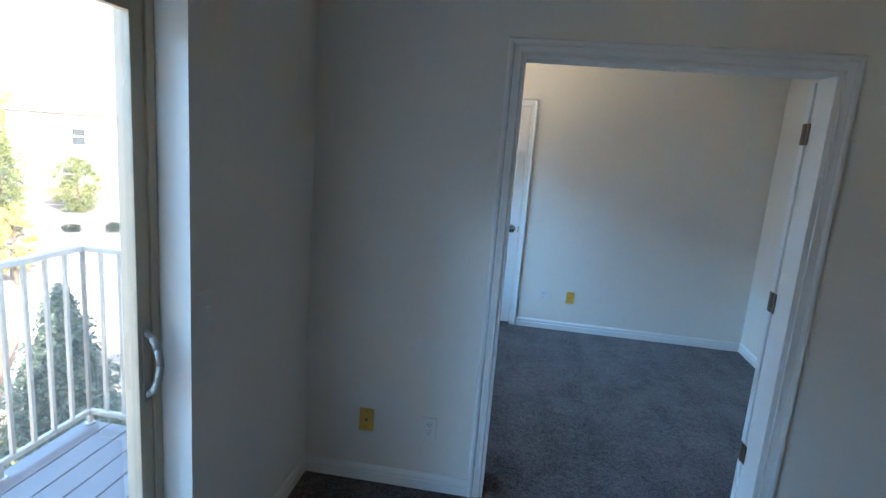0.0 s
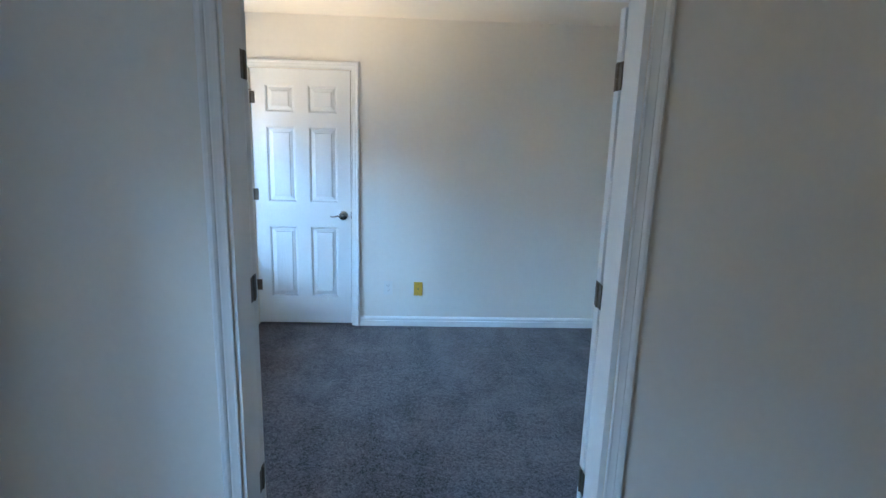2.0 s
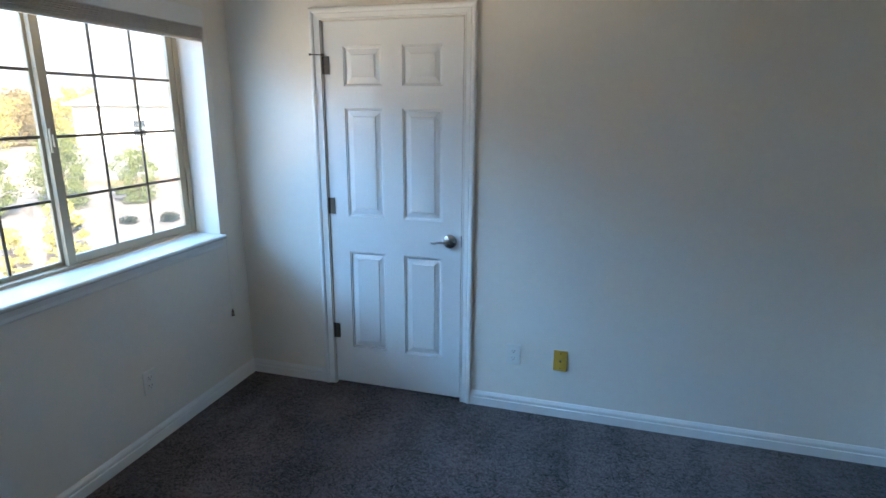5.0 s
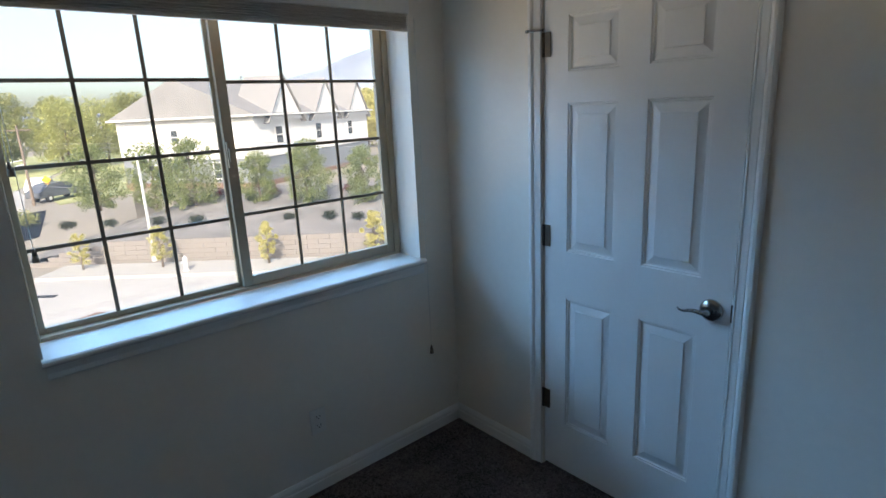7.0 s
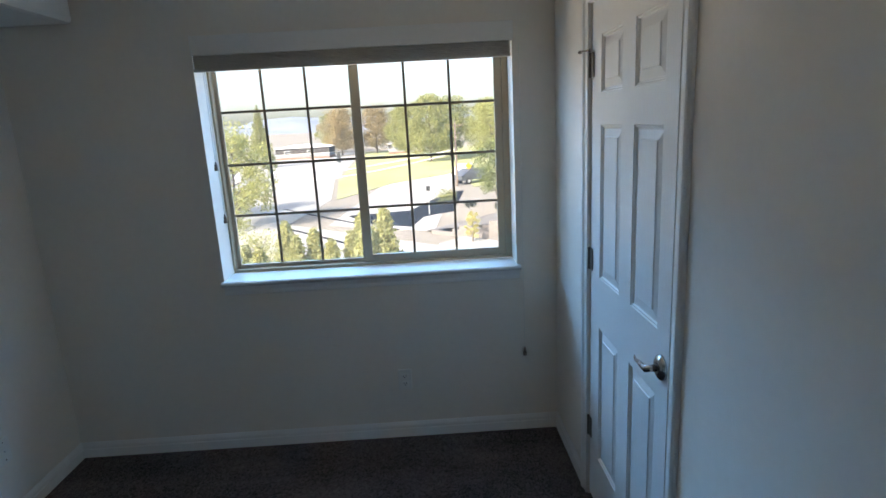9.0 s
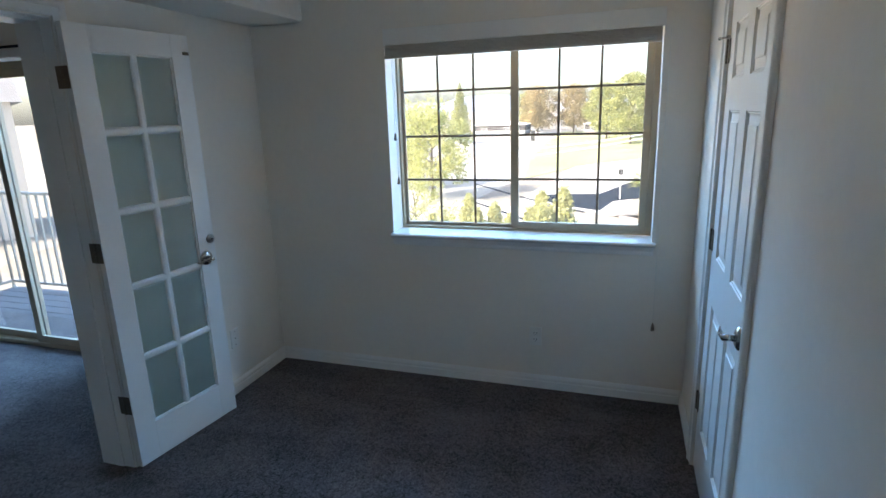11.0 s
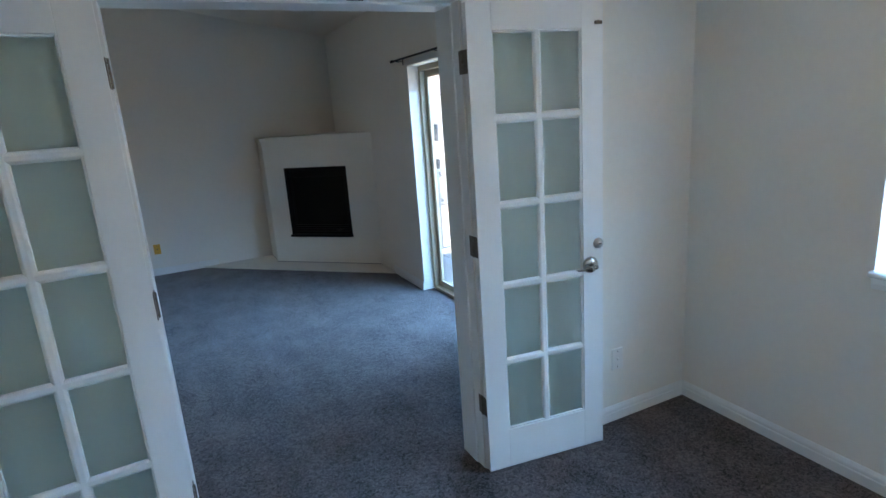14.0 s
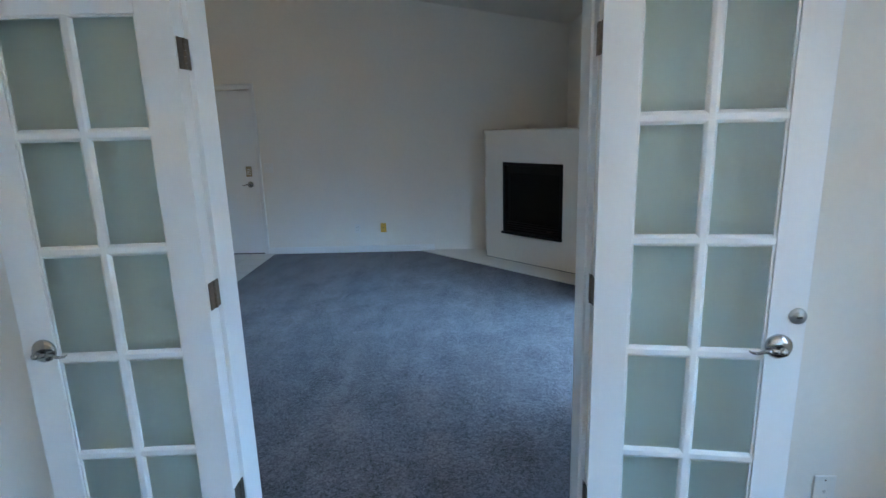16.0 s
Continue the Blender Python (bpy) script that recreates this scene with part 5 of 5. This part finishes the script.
for p in (Vector((-63.7, 7.8, 0)), street(75, -12.2)):
    t = thing("utility_pole", pose(p.x, p.y, GZ), "brown wooden utility pole", "utility pole", "utility poles")
    bm = bmesh.new()
    tube(bm, (0, 0, 0), (0, 0, POLE_TOP), 0.14, 0.09, 10)
    part("shaft", bm, WOOD_POLE, t)
    bm = bmesh.new()
    box(bm, (-0.06, -1.0, POLE_TOP - 0.5), (0.06, 1.0, POLE_TOP - 0.38), 0.01)
    part("cross_arm", bm, WOOD_POLE, t)
WIRE = material("wire", (0.25, 0.25, 0.26), 0.6, 0, 0.1, 3, 30)
for v, z, sag in ((-12.0, 0.15, 0.5), (-12.15, -0.2, 0.5), (-12.0, -1.5, 0.45), (-11.9, -2.9, 0.45), (-11.8, -3.7, 0.5)):
    a, b = Vector((-63.7, 7.8, 0)) + SN * (0.2 * (v + 12)), street(75, -12.2)
    t = tagged(new("overhead_wire", bpy.data.curves.new("overhead_wire", "CURVE")), "sagging overhead wire along the road", "wire", "overhead wires")
    t.data.dimensions, t.data.bevel_depth, t.data.bevel_resolution = "3D", 0.014, 1
    sp = t.data.splines.new("POLY")
    sp.points.add(24)
    for i in range(25):
        f = i / 24
        p = a.lerp(b, f)
        sp.points[i].co = (p.x, p.y, z - sag * 4 * f * (1 - f), 1)
    t.data.materials.append(WIRE)
PALE_WIRE = material("pale_wire", (0.6, 0.6, 0.6), 0.6, 0, 0.1, 3, 30)
for z0, z1, sag in ((-1.7, -3.0, 2.0), (-1.3, -2.3, 1.7)):
    t = tagged(new("overhead_wire", bpy.data.curves.new("overhead_wire", "CURVE")), "pale sagging service wire across the junction", "wire", "overhead wires")
    t.data.dimensions, t.data.bevel_depth, t.data.bevel_resolution = "3D", 0.05, 1
    sp = t.data.splines.new("POLY")
    sp.points.add(24)
    for i in range(25):
        f = i / 24
        sp.points[i].co = (-63.7 + 3.7 * f, 7.8 - 47.8 * f, z0 + (z1 - z0) * f - sag * 4 * f * (1 - f), 1)
    t.data.materials.append(PALE_WIRE)
for name, x, y, h, size, label in (("street_sign", -44.0, 4.3, 2.0, (0.16, 0.34, 0.42), "dark sign box on a pale post at the corner"), ("traffic_signal", -80.0, -8.2, 2.6, (0.4, 0.55, 1.5), "dark traffic signal head on a pale post")):
    t = thing(name, pose(x, y, GZ), label, name.replace("_", " "))
    bm = bmesh.new()
    tube(bm, (0, 0, 0), (0, 0, h), 0.05, 0.045, 8)
    part("post", bm, POLE_WHITE, t)
    bm = bmesh.new()
    box(bm, (-size[0] / 2 + 0.05, -size[1] / 2, h - 0.05), (size[0] / 2 + 0.05, size[1] / 2, h - 0.05 + size[2]), 0.03)
    part("box", bm, DARK, t)
sign = thing("road_sign", pose(-66.5, 9.4, GZ), "yellow diamond warning sign on a post", "road sign")
bm = bmesh.new()
tube(bm, (0, 0, 0), (0, 0, 2.3), 0.035, 0.035, 8)
part("post", bm, POLE_WHITE, sign)
bm = bmesh.new()
box(bm, (-0.02, -0.3, -0.3), (0.02, 0.3, 0.3), 0.01)
bm.transform(pose(0.05, 0, 2.1) @ pose(0, 0, 0, 45, 0, 0))
part("sign_face", bm, SIGN_YELLOW, sign)

# vehicles
CAR_DARK = material("dark_car_paint", (0.12, 0.13, 0.15), 0.25, 0.2, 0.03, 2, 30)
TYRE = material("tyre", (0.02, 0.02, 0.02), 0.9, 0, 0.1, 8, 40)


def vehicle(name, m, pickup, paint, label):
    t = thing(name, m, label, "vehicle")
    prof = [(-2.6, 0.45), (2.55, 0.45), (2.65, 0.62), (2.62, 0.95), (1.35, 1.08), (0.75, 1.72), (-0.65, 1.76)] + ([(-0.85, 1.10), (-2.62, 1.08), (-2.66, 0.6)] if pickup else [(-1.5, 1.68), (-2.3, 1.12), (-2.62, 1.0), (-2.66, 0.6)])
    bm = bmesh.new()
    strip(bm, prof, [lambda u, v: (u, -0.88, v), lambda u, v: (u, -0.92 if v < 1.2 else -0.8, v), lambda u, v: (u, 0.92 if v < 1.2 else 0.8, v), lambda u, v: (u, 0.88, v)])
    part("body", bm, paint, t)
    for sy in (-1, 1):
        bm = bmesh.new()
        strip(bm, [(1.1, 1.14), (0.68, 1.62), (-0.55, 1.66), (-0.72, 1.14)], [lambda u, v: (u, sy * (0.89 - 0.1 * (v > 1.3)), v), lambda u, v: (u, sy * (0.93 - 0.1 * (v > 1.3)), v)])
        part("side_window", bm, PANE, t)
        for x in (-1.65, 1.7):
            bm = bmesh.new()
            tube(bm, (x, sy * 0.70, 0.36), (x, sy * 0.95, 0.36), 0.36, 0.36, 18)
            w = part("wheel", bm, TYRE, t)
            bm = bmesh.new()
            tube(bm, (x, sy * 0.94, 0.36), (x, sy * 0.965, 0.36), 0.2, 0.18, 14)
            part("rim", bm, POLE_WHITE, w)
    bm = bmesh.new()
    strip(bm, [(1.30, 1.12), (0.78, 1.66), (0.84, 1.68), (1.38, 1.12)], [lambda u, v: (u, -0.74, v), lambda u, v: (u, 0.74, v)])
    part("windscreen", bm, PANE, t)
    for y in (-0.7, 0.7):
        bm = bmesh.new()
        box(bm, (2.56, y - 0.16, 0.68), (2.68, y + 0.16, 0.86), 0.02)
        part("headlight", bm, WHITE_PLASTIC, t)
    return t


vehicle("parked_car", pose(-66.7, 10.1, GZ + 0.06, 0, 0, 125), False, CAR_DARK, "dark car parked beside the side street")
vehicle("parked_van", pose(-74.5, 9.6, GZ + 0.06, 0, 0, 160), False, SIDING, "white van parked beside the lawn")

# entry tiles
tiles = thing("entry_floor_tiles", Matrix(), "beige ceramic tiles inside the entry door", "floor tile", kind="structure")
tm = bmesh.new()
box(tm, (0.003, 0.003, 0.0), (0.297, 0.297, 0.008), 0.003)
tme = mesh_of("tile", tm, TILE)
for i in range(6):
    for j in range(8):
        ob = new("tile", tme)
        ob.matrix_basis = pose(2.60 + 0.3 * i, LS + 0.014 + 0.3 * j, 0)
        ob.parent = tiles

# mountain ridge
ROCK = material("hazy_mountain", (0.22, 0.25, 0.31), 1.0, 0, 0.25, 0.004, 0.03, spec=0.0)
bm = bmesh.new()
rows = []
for i in range(90):
    az = radians(-120 + 110 * i / 89)
    row = []
    deg = math.degrees(az)
    peak = 60 + 330 * math.exp(-((deg + 44) / 20) ** 2) + 40 * noise.noise((deg * 0.15, 0, 0)) + 18 * noise.noise((deg * 0.6, 3, 0))
    for j in range(12):
        f = j / 11
        r = 2300 + 700 * f
        row.append(bm.verts.new((r * math.sin(az), r * math.cos(az), GZ + max(0, peak) * f ** 0.8 + (25 * noise.noise((deg * 0.8, f * 6, 1)) if 0 < j < 11 else 0))))
    rows.append(row)
for a, b in zip(rows, rows[1:]):
    for j in range(11):
        bm.faces.new((a[j], b[j], b[j + 1], a[j + 1]))
tagged(part("backdrop_mountains", bm, ROCK, None, "", True), "hazy blue mountain ridge on the horizon", "mountain", kind="structure")
